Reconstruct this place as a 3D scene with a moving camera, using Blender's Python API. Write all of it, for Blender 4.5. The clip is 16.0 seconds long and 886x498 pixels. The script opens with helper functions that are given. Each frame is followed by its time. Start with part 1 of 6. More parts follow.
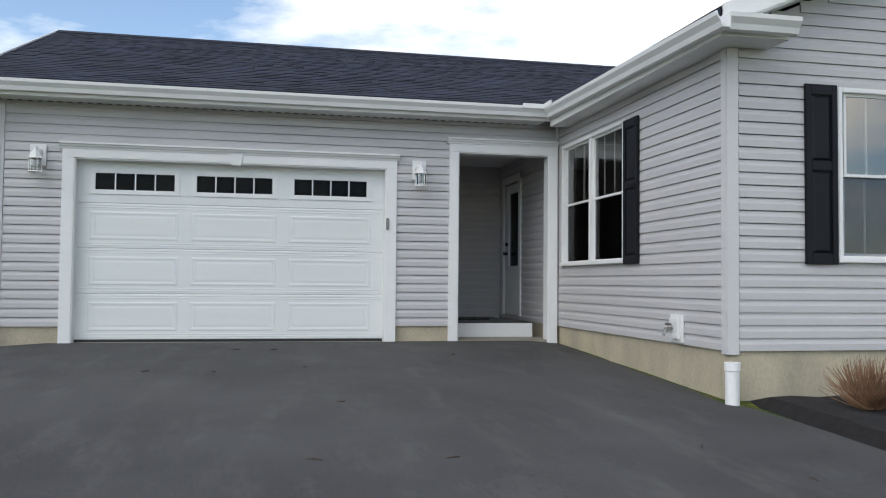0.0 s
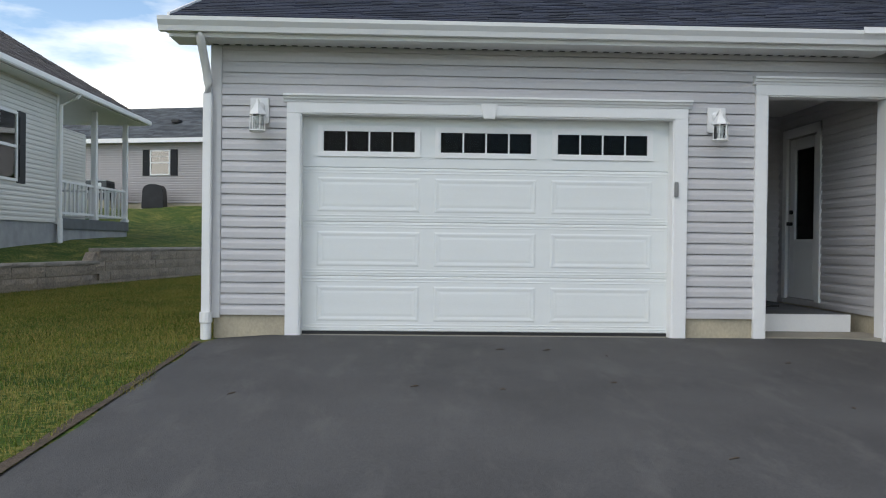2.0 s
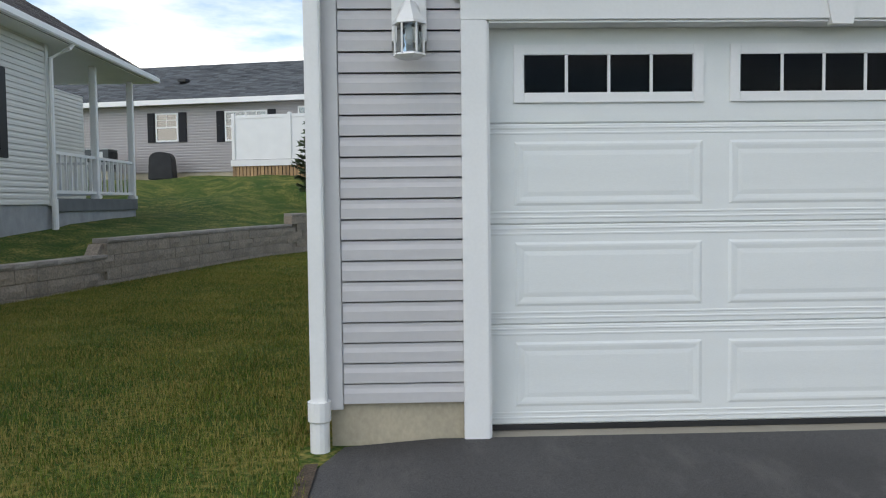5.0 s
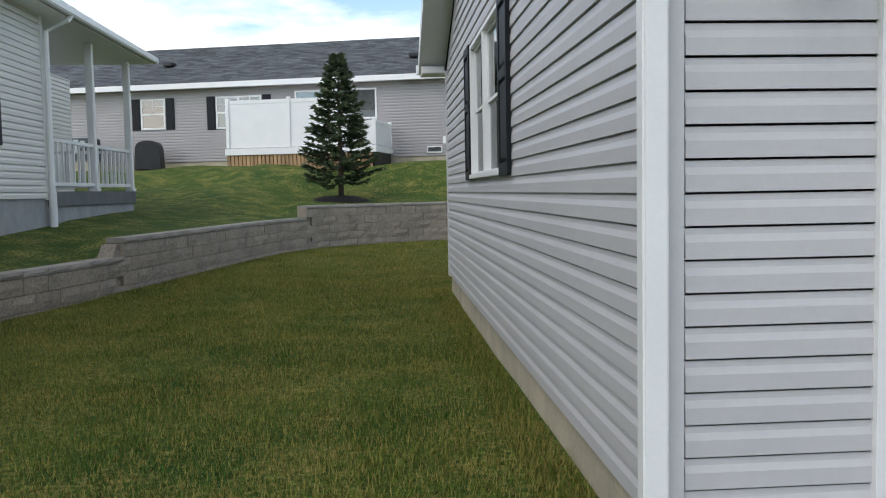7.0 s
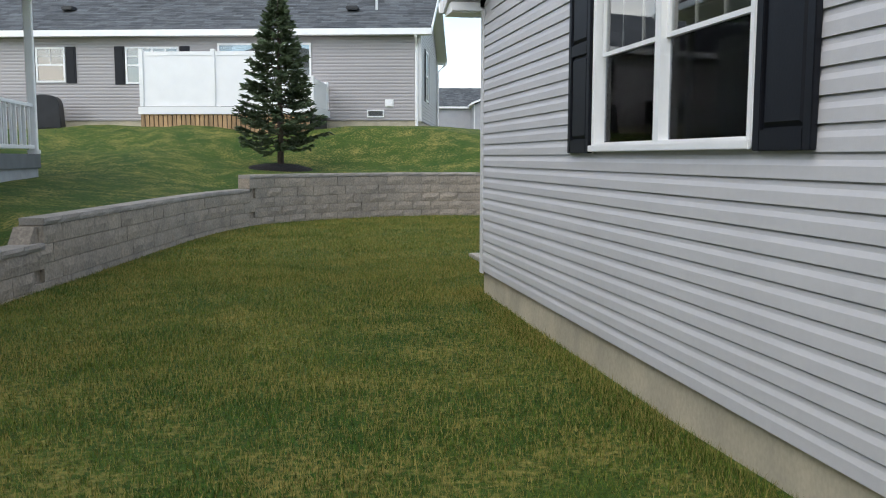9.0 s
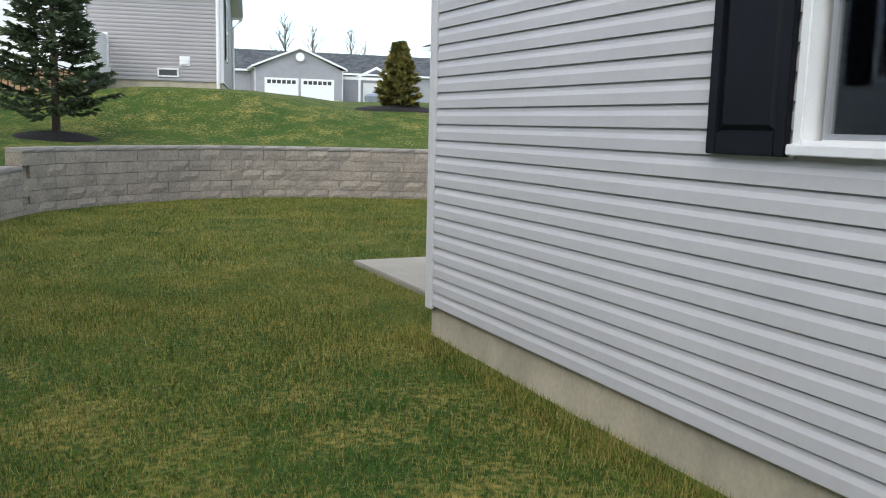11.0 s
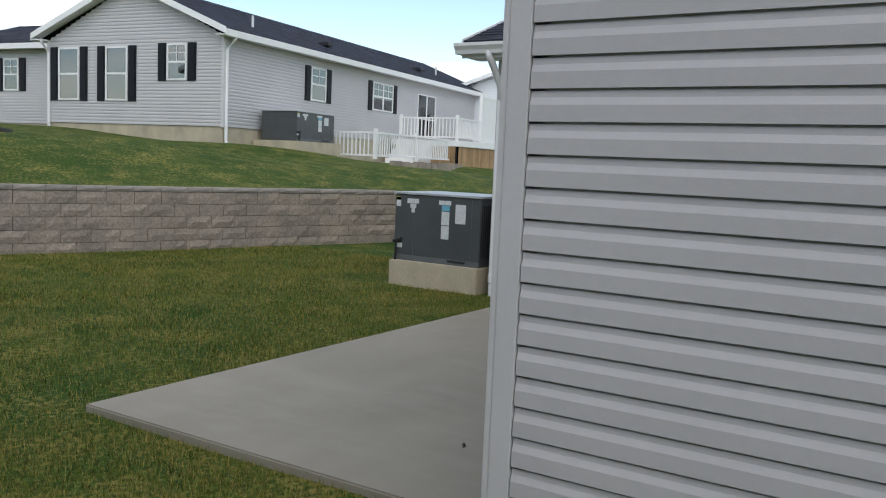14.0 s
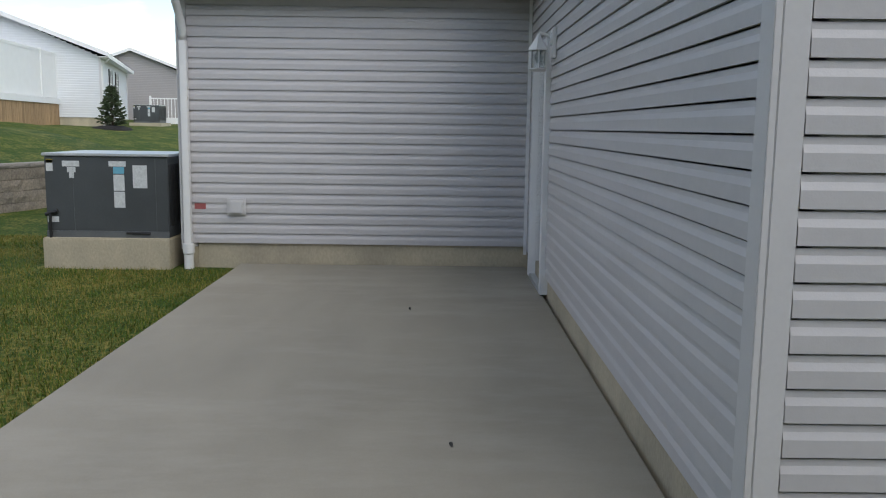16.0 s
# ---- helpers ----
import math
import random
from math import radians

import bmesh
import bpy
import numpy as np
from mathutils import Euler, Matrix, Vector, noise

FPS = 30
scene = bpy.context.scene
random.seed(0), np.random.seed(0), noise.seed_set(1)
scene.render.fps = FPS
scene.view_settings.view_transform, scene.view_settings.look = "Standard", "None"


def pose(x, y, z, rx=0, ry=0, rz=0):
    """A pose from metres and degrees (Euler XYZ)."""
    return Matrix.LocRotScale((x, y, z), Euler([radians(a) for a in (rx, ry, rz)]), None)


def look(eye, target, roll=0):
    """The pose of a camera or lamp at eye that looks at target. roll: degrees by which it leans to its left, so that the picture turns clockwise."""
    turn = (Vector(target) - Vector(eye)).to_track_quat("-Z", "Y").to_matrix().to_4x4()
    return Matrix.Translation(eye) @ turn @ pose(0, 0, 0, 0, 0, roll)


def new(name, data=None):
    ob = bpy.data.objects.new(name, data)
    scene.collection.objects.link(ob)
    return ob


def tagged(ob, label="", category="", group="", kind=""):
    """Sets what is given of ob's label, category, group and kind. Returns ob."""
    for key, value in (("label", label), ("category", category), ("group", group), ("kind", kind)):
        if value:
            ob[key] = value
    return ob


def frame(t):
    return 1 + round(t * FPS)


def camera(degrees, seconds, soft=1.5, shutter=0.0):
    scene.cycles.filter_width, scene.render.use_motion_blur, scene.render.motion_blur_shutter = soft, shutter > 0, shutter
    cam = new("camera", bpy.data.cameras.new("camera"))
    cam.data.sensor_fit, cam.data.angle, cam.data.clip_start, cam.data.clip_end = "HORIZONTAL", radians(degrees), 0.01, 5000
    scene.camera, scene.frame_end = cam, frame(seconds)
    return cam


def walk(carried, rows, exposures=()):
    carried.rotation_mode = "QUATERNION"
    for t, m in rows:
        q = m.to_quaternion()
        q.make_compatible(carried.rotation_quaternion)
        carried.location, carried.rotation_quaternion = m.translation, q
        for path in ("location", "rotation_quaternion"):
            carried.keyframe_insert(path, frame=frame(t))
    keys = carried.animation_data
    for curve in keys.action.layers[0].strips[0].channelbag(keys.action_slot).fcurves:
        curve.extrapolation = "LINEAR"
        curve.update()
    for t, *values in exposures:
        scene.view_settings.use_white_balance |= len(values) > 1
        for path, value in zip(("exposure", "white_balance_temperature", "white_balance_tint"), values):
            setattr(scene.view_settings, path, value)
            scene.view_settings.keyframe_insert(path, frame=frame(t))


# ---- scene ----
# camera and walk: seconds, place, heading, pitch, roll
cam = camera(54.8, 16.0, 1.1)
ROWS = [
    (0.0, 0.000, 0.000, 1.500, -11.97, 2.28, -0.52),
    (0.5, -0.250, 0.544, 1.537, -8.21, 1.79, -0.37),
    (1.0, -0.494, 1.074, 1.598, -3.51, 0.32, 0.38),
    (1.5, -0.810, 1.661, 1.632, -1.24, -0.08, -0.43),
    (2.0, -1.081, 2.283, 1.689, -2.08, -0.46, -0.68),
    (2.5, -1.410, 2.875, 1.726, -1.16, -0.92, -0.66),
    (3.0, -1.662, 3.546, 1.778, -1.48, -1.54, -0.92),
    (3.5, -1.947, 4.253, 1.852, -0.01, -1.81, -0.44),
    (4.0, -2.154, 4.972, 1.901, -1.67, -2.04, -0.17),
    (4.5, -2.399, 5.631, 1.949, -3.16, -2.93, 0.19),
    (5.0, -2.578, 6.282, 2.012, -1.95, -3.17, 0.68),
    (7.5, -4.306, 8.638, 2.077, -6.07, -4.41, 1.44),
    (8.0, -4.634, 9.325, 2.108, -11.71, -5.28, 0.21),
    (8.5, -4.903, 10.002, 2.112, -9.03, -5.75, -0.07),
    (11.0, -5.674, 13.832, 2.233, -25.88, -8.14, -1.38),
    (11.5, -5.809, 14.459, 2.268, -26.07, -6.76, -1.52),
    (12.0, -5.830, 15.208, 2.292, -31.89, -5.85, -1.44),
    (12.5, -5.817, 15.897, 2.327, -35.75, -4.13, -0.59),
    (13.0, -5.753, 16.616, 2.322, -45.40, -4.2, -1.24),
    (13.5, -5.735, 17.297, 2.318, -49.05, -4.54, -1.3),
    (14.0, -5.660, 18.004, 2.312, -57.55, -5.63, -2.44),
    (14.5, -5.638, 18.640, 2.314, -65.36, -5.68, 1.78),
    (15.0, -5.661, 19.212, 2.281, -76.38, -7.52, 0.62),
    (15.5, -5.606, 19.804, 2.266, -81.73, -7.84, 1.05),
    (16.0, -5.551, 20.373, 2.257, -90.19, -8.09, -0.75),
]
EXPOSURES = [(0.0, 0.35), (1.0, 0.3), (3.0, 0.42), (5.0, 0.35), (7.5, 0.6), (8.5, 0.78), (11.0, 1.0), (11.6, 1.05), (12.5, 0.5), (13.5, 0.3), (15.0, 0.3), (16.0, 0.42)]
walk(cam, [(t, pose(x, y, z, 90 + pitch, roll, yaw)) for t, x, y, z, yaw, pitch, roll in ROWS], EXPOSURES)

# ---- light ----
world = bpy.data.worlds.new("sky")
scene.world = world
world.use_nodes = True
wn, wl = world.node_tree.nodes, world.node_tree.links
wn.clear()
w_out, w_bg = wn.new("ShaderNodeOutputWorld"), wn.new("ShaderNodeBackground")
sky = wn.new("ShaderNodeTexSky")
sky.sky_type, sky.sun_disc = "NISHITA", False
sky.sun_elevation, sky.sun_rotation = radians(44), radians(231)
sky.altitude, sky.air_density, sky.dust_density = 100, 1.0, 0.1
coord, cmap, cnoise, cramp, cmix = (wn.new(n) for n in ("ShaderNodeTexCoord", "ShaderNodeMapping", "ShaderNodeTexNoise", "ShaderNodeValToRGB", "ShaderNodeMix"))
cmap.inputs["Scale"].default_value = (1.6, 1.6, 5.5)
cmap.inputs["Location"].default_value = (0.35, 0.1, 0.25)
cnoise.inputs["Scale"].default_value, cnoise.inputs["Detail"].default_value, cnoise.inputs["Roughness"].default_value = 1.5, 7, 0.55
cramp.color_ramp.elements[0].position, cramp.color_ramp.elements[1].position = 0.47, 0.66
cmix.data_type = "RGBA"
cmix.inputs["B"].default_value = (9.7, 9.3, 8.45, 1)
wl.new(coord.outputs["Generated"], cmap.inputs["Vector"])
wl.new(cmap.outputs["Vector"], cnoise.inputs["Vector"])
wl.new(cnoise.outputs["Fac"], cramp.inputs["Fac"])
wl.new(cramp.outputs["Color"], cmix.inputs["Factor"])
wl.new(sky.outputs["Color"], cmix.inputs["A"])
wl.new(cmix.outputs["Result"], w_bg.inputs["Color"])
w_bg.inputs["Strength"].default_value = 0.146
wl.new(w_bg.outputs["Background"], w_out.inputs["Surface"])

sun_data = bpy.data.lights.new("sun", "SUN")
sun_data.energy, sun_data.angle, sun_data.color = 1.3, radians(60), (1.0, 0.95, 0.87)
sun = new("sun", sun_data)
sun.matrix_world = look((-34, -16, 42), (0, 12, 0))
scene.view_settings.exposure = 0.0


# ---- materials ----
def mat(name, color, rough=0.6, metal=0.0, vary=0.12, scale=3.0, fine=0.06, fine_scale=60.0, bump=0.0, bump_scale=80.0, tint=None, random_amt=0.0, coords="Object", stretch=(1, 1, 1)):
    """A surface with colour variation at two scales, relief, and a second colour for wear."""
    m = bpy.data.materials.new(name)
    m.use_nodes = True
    n, l = m.node_tree.nodes, m.node_tree.links
    b = n["Principled BSDF"]
    b.inputs["Roughness"].default_value, b.inputs["Metallic"].default_value = rough, metal
    geo, mp = n.new("ShaderNodeNewGeometry"), n.new("ShaderNodeMapping")
    mp.inputs["Scale"].default_value = stretch
    l.new(geo.outputs["Position"], mp.inputs["Vector"])
    big, small = n.new("ShaderNodeTexNoise"), n.new("ShaderNodeTexNoise")
    for tex, s, d in ((big, scale, 5), (small, fine_scale, 3)):
        tex.inputs["Scale"].default_value, tex.inputs["Detail"].default_value = s, d
        l.new(mp.outputs["Vector"], tex.inputs["Vector"])
    ramp = n.new("ShaderNodeValToRGB")
    dark = tint or tuple(c * (1 - 2 * vary) for c in color)
    ramp.color_ramp.elements[0].position, ramp.color_ramp.elements[1].position = 0.32, 0.66
    ramp.color_ramp.elements[0].color, ramp.color_ramp.elements[1].color = (*dark, 1), (*color, 1)
    l.new(big.outputs["Fac"], ramp.inputs["Fac"])
    grain = n.new("ShaderNodeMapRange")
    grain.inputs["From Min"].default_value, grain.inputs["From Max"].default_value = 0.3, 0.7
    grain.inputs["To Min"].default_value, grain.inputs["To Max"].default_value = 1 - fine, 1 + fine
    l.new(small.outputs["Fac"], grain.inputs["Value"])
    value = grain.outputs["Result"]
    if random_amt:
        info, rr, mul = n.new("ShaderNodeObjectInfo"), n.new("ShaderNodeMapRange"), n.new("ShaderNodeMath")
        rr.inputs["To Min"].default_value, rr.inputs["To Max"].default_value = 1 - random_amt, 1 + random_amt
        mul.operation = "MULTIPLY"
        l.new(info.outputs["Random"], rr.inputs["Value"])
        l.new(rr.outputs["Result"], mul.inputs[0])
        l.new(value, mul.inputs[1])
        value = mul.outputs["Value"]
    hsv = n.new("ShaderNodeHueSaturation")
    l.new(ramp.outputs["Color"], hsv.inputs["Color"])
    l.new(value, hsv.inputs["Value"])
    l.new(hsv.outputs["Color"], b.inputs["Base Color"])
    if bump:
        bt, bn = n.new("ShaderNodeTexNoise"), n.new("ShaderNodeBump")
        bt.inputs["Scale"].default_value, bt.inputs["Detail"].default_value = bump_scale, 4
        bn.inputs["Strength"].default_value, bn.inputs["Distance"].default_value = bump, 0.01
        l.new(mp.outputs["Vector"], bt.inputs["Vector"])
        l.new(bt.outputs["Fac"], bn.inputs["Height"])
        l.new(bn.outputs["Normal"], b.inputs["Normal"])
    return m


def pane_mat(name, tint=(0.62, 0.68, 0.7), ior=3.2):
    """Clear window glass: mirror by Fresnel over see-through."""
    m = bpy.data.materials.new(name)
    m.use_nodes = True
    n, l = m.node_tree.nodes, m.node_tree.links
    n.clear()
    out, mix, fr, gl, tr = (n.new("ShaderNode" + k) for k in ("OutputMaterial", "MixShader", "Fresnel", "BsdfGlossy", "BsdfTransparent"))
    fr.inputs["IOR"].default_value = ior
    gl.inputs["Roughness"].default_value = 0.02
    tr.inputs["Color"].default_value = (*tint, 1)
    l.new(fr.outputs["Fac"], mix.inputs["Fac"])
    l.new(tr.outputs["BSDF"], mix.inputs[1])
    l.new(gl.outputs["BSDF"], mix.inputs[2])
    l.new(mix.outputs["Shader"], out.inputs["Surface"])
    return m


SIDING = mat("vinyl_siding", (0.525, 0.512, 0.515), 0.45, vary=0.03, scale=1.2, fine=0.02, fine_scale=25, bump=0.06, bump_scale=130, random_amt=0.015)
SIDING_CREAM = mat("cream_siding", (0.66, 0.65, 0.60), 0.5, vary=0.03, scale=1.0, fine=0.02)
SIDING_TAN = mat("tan_grey_siding", (0.34, 0.32, 0.315), 0.5, vary=0.03, scale=1.0, fine=0.02)
SIDING_PALE = mat("pale_grey_siding", (0.52, 0.51, 0.51), 0.5, vary=0.03, scale=1.0, fine=0.02)
SIDING_WHITE = mat("white_siding", (0.72, 0.74, 0.76), 0.5, vary=0.03, scale=1.0, fine=0.02)
STUCCO = mat("grey_far_siding", (0.33, 0.33, 0.35), 0.6, vary=0.04, scale=2)
WHITE = mat("white_trim", (0.80, 0.80, 0.79), 0.4, vary=0.02, scale=2.5, fine=0.015, bump=0.03, bump_scale=90)
DOOR_WHITE = mat("garage_door_paint", (0.76, 0.78, 0.765), 0.42, vary=0.02, scale=1.5, fine=0.02, fine_scale=140, bump=0.12, bump_scale=160, stretch=(0.4, 1, 4))
GREY_TRIM = mat("corner_post_vinyl", (0.61, 0.60, 0.60), 0.42, vary=0.02, scale=2, fine=0.015)
BLACK = mat("black_shutter_paint", (0.008, 0.009, 0.013), 0.5, vary=0.15, scale=4, fine=0.1, bump=0.06)
BLACK.node_tree.nodes["Principled BSDF"].inputs["Specular IOR Level"].default_value = 0.25
# real dark plastic, and also painted shade behind panes and under decks
DARK = mat("dark_plastic_and_shade", (0.02, 0.02, 0.022), 0.5, vary=0.2)
# dark colour that stands in for unlit rooms behind glass
INTERIOR = mat("unlit_room_shade", (0.05, 0.055, 0.055), 0.8, vary=0.2, scale=2)
BLIND = mat("window_blind", (0.62, 0.66, 0.65), 0.6, vary=0.05, scale=3)
CURTAIN = mat("curtain_cloth", (0.16, 0.18, 0.17), 0.9, vary=0.2, scale=3, stretch=(6, 6, 0.4))
ASPHALT = mat("asphalt", (0.066, 0.065, 0.066), 0.82, vary=0.16, scale=0.9, fine=0.38, fine_scale=110, bump=0.6, bump_scale=160, tint=(0.044, 0.043, 0.044))
CONCRETE = mat("patio_concrete", (0.292, 0.268, 0.218), 0.75, vary=0.07, scale=0.9, fine=0.05, fine_scale=90, bump=0.15, bump_scale=120, stretch=(1, 2.2, 1))
FOUNDATION = mat("foundation_concrete", (0.50, 0.44, 0.32), 0.85, vary=0.12, scale=2.2, fine=0.08, fine_scale=45, bump=0.3, bump_scale=50, tint=(0.36, 0.32, 0.24), stretch=(1, 1, 0.7))
STONE = mat("retaining_block", (0.32, 0.27, 0.215), 0.95, vary=0.15, scale=2.5, fine=0.22, fine_scale=28, bump=1.0, bump_scale=28, tint=(0.235, 0.205, 0.17), random_amt=0.08)
CAPSTONE = mat("retaining_cap", (0.33, 0.30, 0.265), 0.92, vary=0.12, scale=3, fine=0.15, fine_scale=60, bump=0.5, bump_scale=60, random_amt=0.1)
MULCH = mat("dark_mulch", (0.012, 0.010, 0.010), 0.95, vary=0.3, scale=12, fine=0.5, fine_scale=70, bump=1.0, bump_scale=60)
SOIL = mat("bare_soil", (0.085, 0.062, 0.042), 0.95, vary=0.25, scale=9, fine=0.4, fine_scale=80, bump=0.9, bump_scale=70)
METAL_GREY = mat("painted_metal", (0.075, 0.082, 0.086), 0.45, 0.1, vary=0.08, scale=3, fine=0.05)
METAL_LIGHT = mat("galvanised_lid", (0.55, 0.57, 0.58), 0.35, 0.4, vary=0.06, scale=5)
STICKER = mat("paper_label", (0.62, 0.64, 0.64), 0.6, vary=0.08, scale=20, fine=0.1, fine_scale=90)
RED = mat("red_label", (0.42, 0.12, 0.12), 0.6)
YELLOW = mat("yellow_label", (0.65, 0.55, 0.08), 0.6)
BLUE = mat("blue_label", (0.15, 0.42, 0.55), 0.6)
DECKWOOD = mat("deck_boards", (0.42, 0.27, 0.14), 0.8, vary=0.14, scale=4, fine=0.15, fine_scale=30, stretch=(1, 1, 0.2), random_amt=0.2)
BARK = mat("bark", (0.10, 0.075, 0.055), 0.9, vary=0.2, scale=15, bump=0.8, bump_scale=40)
NEEDLE = mat("blue_green_needles", (0.115, 0.16, 0.078), 0.7, vary=0.3, scale=2.5, fine=0.35, fine_scale=25)
NEEDLE_YELLOW = mat("yellow_green_needles", (0.28, 0.25, 0.06), 0.7, vary=0.3, scale=2.5, fine=0.35, fine_scale=25)
TWIG = mat("dry_twigs", (0.27, 0.15, 0.085), 0.85, vary=0.2, scale=8, fine=0.3, fine_scale=60)
GLASS = pane_mat("window_glass")
LAMP_GLASS = pane_mat("lamp_glass", (0.93, 0.95, 0.95), 1.6)
SCREEN = pane_mat("insect_screen_mesh", (0.72, 0.74, 0.77), 1.2)
GARAGE_GLASS = pane_mat("garage_door_glass", (0.35, 0.37, 0.4), 1.2)
STEEL = mat("brushed_steel", (0.35, 0.34, 0.33), 0.35, 0.8)
CARPAINT = mat("car_paint", (0.28, 0.32, 0.37), 0.3, 0.4)



def scuff(m, color, scale, lo, hi):
    """Adds pale worn streaks to a ground surface."""
    n, l = m.node_tree.nodes, m.node_tree.links
    b = n["Principled BSDF"]
    old = b.inputs["Base Color"].links[0].from_socket
    geo, mp, tx, ramp, mx = (n.new("ShaderNode" + k) for k in ("NewGeometry", "Mapping", "TexNoise", "ValToRGB", "Mix"))
    mp.inputs["Scale"].default_value, mp.inputs["Rotation"].default_value = (2.2, 0.7, 1), (0, 0, 0.35)
    tx.inputs["Scale"].default_value, tx.inputs["Detail"].default_value, tx.inputs["Roughness"].default_value = scale, 9, 0.72
    ramp.color_ramp.elements[0].position, ramp.color_ramp.elements[1].position = lo, hi
    mx.data_type = "RGBA"
    mx.inputs["B"].default_value = (*color, 1)
    l.new(geo.outputs["Position"], mp.inputs["Vector"])
    l.new(mp.outputs["Vector"], tx.inputs["Vector"])
    l.new(tx.outputs["Fac"], ramp.inputs["Fac"])
    l.new(ramp.outputs["Color"], mx.inputs["Factor"])
    l.new(old, mx.inputs["A"])
    l.new(mx.outputs["Result"], b.inputs["Base Color"])


scuff(ASPHALT, (0.112, 0.109, 0.105), 1.3, 0.52, 0.82)
scuff(CONCRETE, (0.345, 0.32, 0.27), 0.7, 0.50, 0.80)


def shingle_mat(name, light, dark):
    m = mat(name, light, 0.9, vary=0.1, scale=1.2, fine=0.35, fine_scale=150, bump=0.5, bump_scale=150, tint=dark, random_amt=0.06)
    n, l = m.node_tree.nodes, m.node_tree.links
    b = n["Principled BSDF"]
    isl, mr, hs = n.new("ShaderNodeNewGeometry"), n.new("ShaderNodeMapRange"), n.new("ShaderNodeHueSaturation")
    mr.inputs["To Min"].default_value, mr.inputs["To Max"].default_value = 0.6, 1.5
    old = b.inputs["Base Color"].links[0].from_socket
    l.new(isl.outputs["Random Per Island"], mr.inputs["Value"])
    l.new(mr.outputs["Result"], hs.inputs["Value"])
    l.new(old, hs.inputs["Color"])
    l.new(hs.outputs["Color"], b.inputs["Base Color"])
    return m


SHINGLE = shingle_mat("charcoal_shingle", (0.018, 0.023, 0.042), (0.011, 0.015, 0.028))
SHINGLE_FAR = shingle_mat("grey_shingle", (0.075, 0.083, 0.09), (0.05, 0.056, 0.062))
SHINGLE_BROWN = shingle_mat("brown_shingle", (0.095, 0.082, 0.078), (0.06, 0.05, 0.047))


def lawn_mat(name="lawn_grass", islands=False):
    """Spring grass: olive green with straw-coloured flecks and patches; blades as fine grain and relief."""
    m = mat(name, (0.112, 0.142, 0.021) if islands else (0.047, 0.080, 0.012), 0.9, vary=0.2, scale=0.9, fine=0.45, fine_scale=38, bump=1.0, bump_scale=60, tint=(0.044, 0.098, 0.014) if islands else (0.026, 0.062, 0.009))
    n, l = m.node_tree.nodes, m.node_tree.links
    b = n["Principled BSDF"]
    b.inputs["Specular IOR Level"].default_value = 0.15
    old = b.inputs["Base Color"].links[0].from_socket
    geo, t1, t2, mx, ramp, mul = (n.new(k) for k in ("ShaderNodeNewGeometry", "ShaderNodeTexNoise", "ShaderNodeTexNoise", "ShaderNodeMix", "ShaderNodeValToRGB", "ShaderNodeMath"))
    t1.inputs["Scale"].default_value, t1.inputs["Detail"].default_value = 1.7, 8
    t1.inputs["Roughness"].default_value = 0.7
    t2.inputs["Scale"].default_value, t2.inputs["Detail"].default_value = 22, 6
    mul.operation = "MULTIPLY"
    ramp.color_ramp.elements[0].position, ramp.color_ramp.elements[1].position = (0.19, 0.36) if islands else (0.235, 0.43)
    mx.data_type = "RGBA"
    mx.inputs["B"].default_value = (0.275, 0.228, 0.066, 1)
    for tx in (t1, t2):
        l.new(geo.outputs["Position"], tx.inputs["Vector"])
    l.new(t1.outputs["Fac"], mul.inputs[0])
    l.new(geo.outputs["Random Per Island"] if islands else t2.outputs["Fac"], mul.inputs[1])
    l.new(mul.outputs["Value"], ramp.inputs["Fac"])
    l.new(ramp.outputs["Color"], mx.inputs["Factor"])
    l.new(old, mx.inputs["A"])
    l.new(mx.outputs["Result"], b.inputs["Base Color"])
    return m


LAWN = lawn_mat()
BLADE = lawn_mat("grass_blades", True)


# ---- mesh helpers ----
def bm_new():
    return bmesh.new()


def box(bm, x0, x1, y0, y1, z0, z1, bevel=0.0):
    vs = [bm.verts.new((x, y, z)) for x in (x0, x1) for y in (y0, y1) for z in (z0, z1)]
    faces = [bm.faces.new([vs[i] for i in f]) for f in ((0, 1, 3, 2), (4, 6, 7, 5), (0, 4, 5, 1), (2, 3, 7, 6), (0, 2, 6, 4), (1, 5, 7, 3))]
    if bevel:
        edges = {e for f in faces for e in f.edges}
        bmesh.ops.bevel(bm, geom=list(edges), offset=bevel, segments=2, affect="EDGES")
    return bm


def extrude_profile(bm, profile, p0, p1, side, up=(0, 0, 1)):
    """A closed profile of (side, up) pairs, swept from p0 to p1."""
    p0, p1, side, up = Vector(p0), Vector(p1), Vector(side), Vector(up)
    a = [bm.verts.new(p0 + side * u + up * v) for u, v in profile]
    b = [bm.verts.new(p1 + side * u + up * v) for u, v in profile]
    k = len(profile)
    for i in range(k):
        bm.faces.new((a[i], a[(i + 1) % k], b[(i + 1) % k], b[i]))
    bm.faces.new(a[::-1])
    bm.faces.new(b)
    return bm


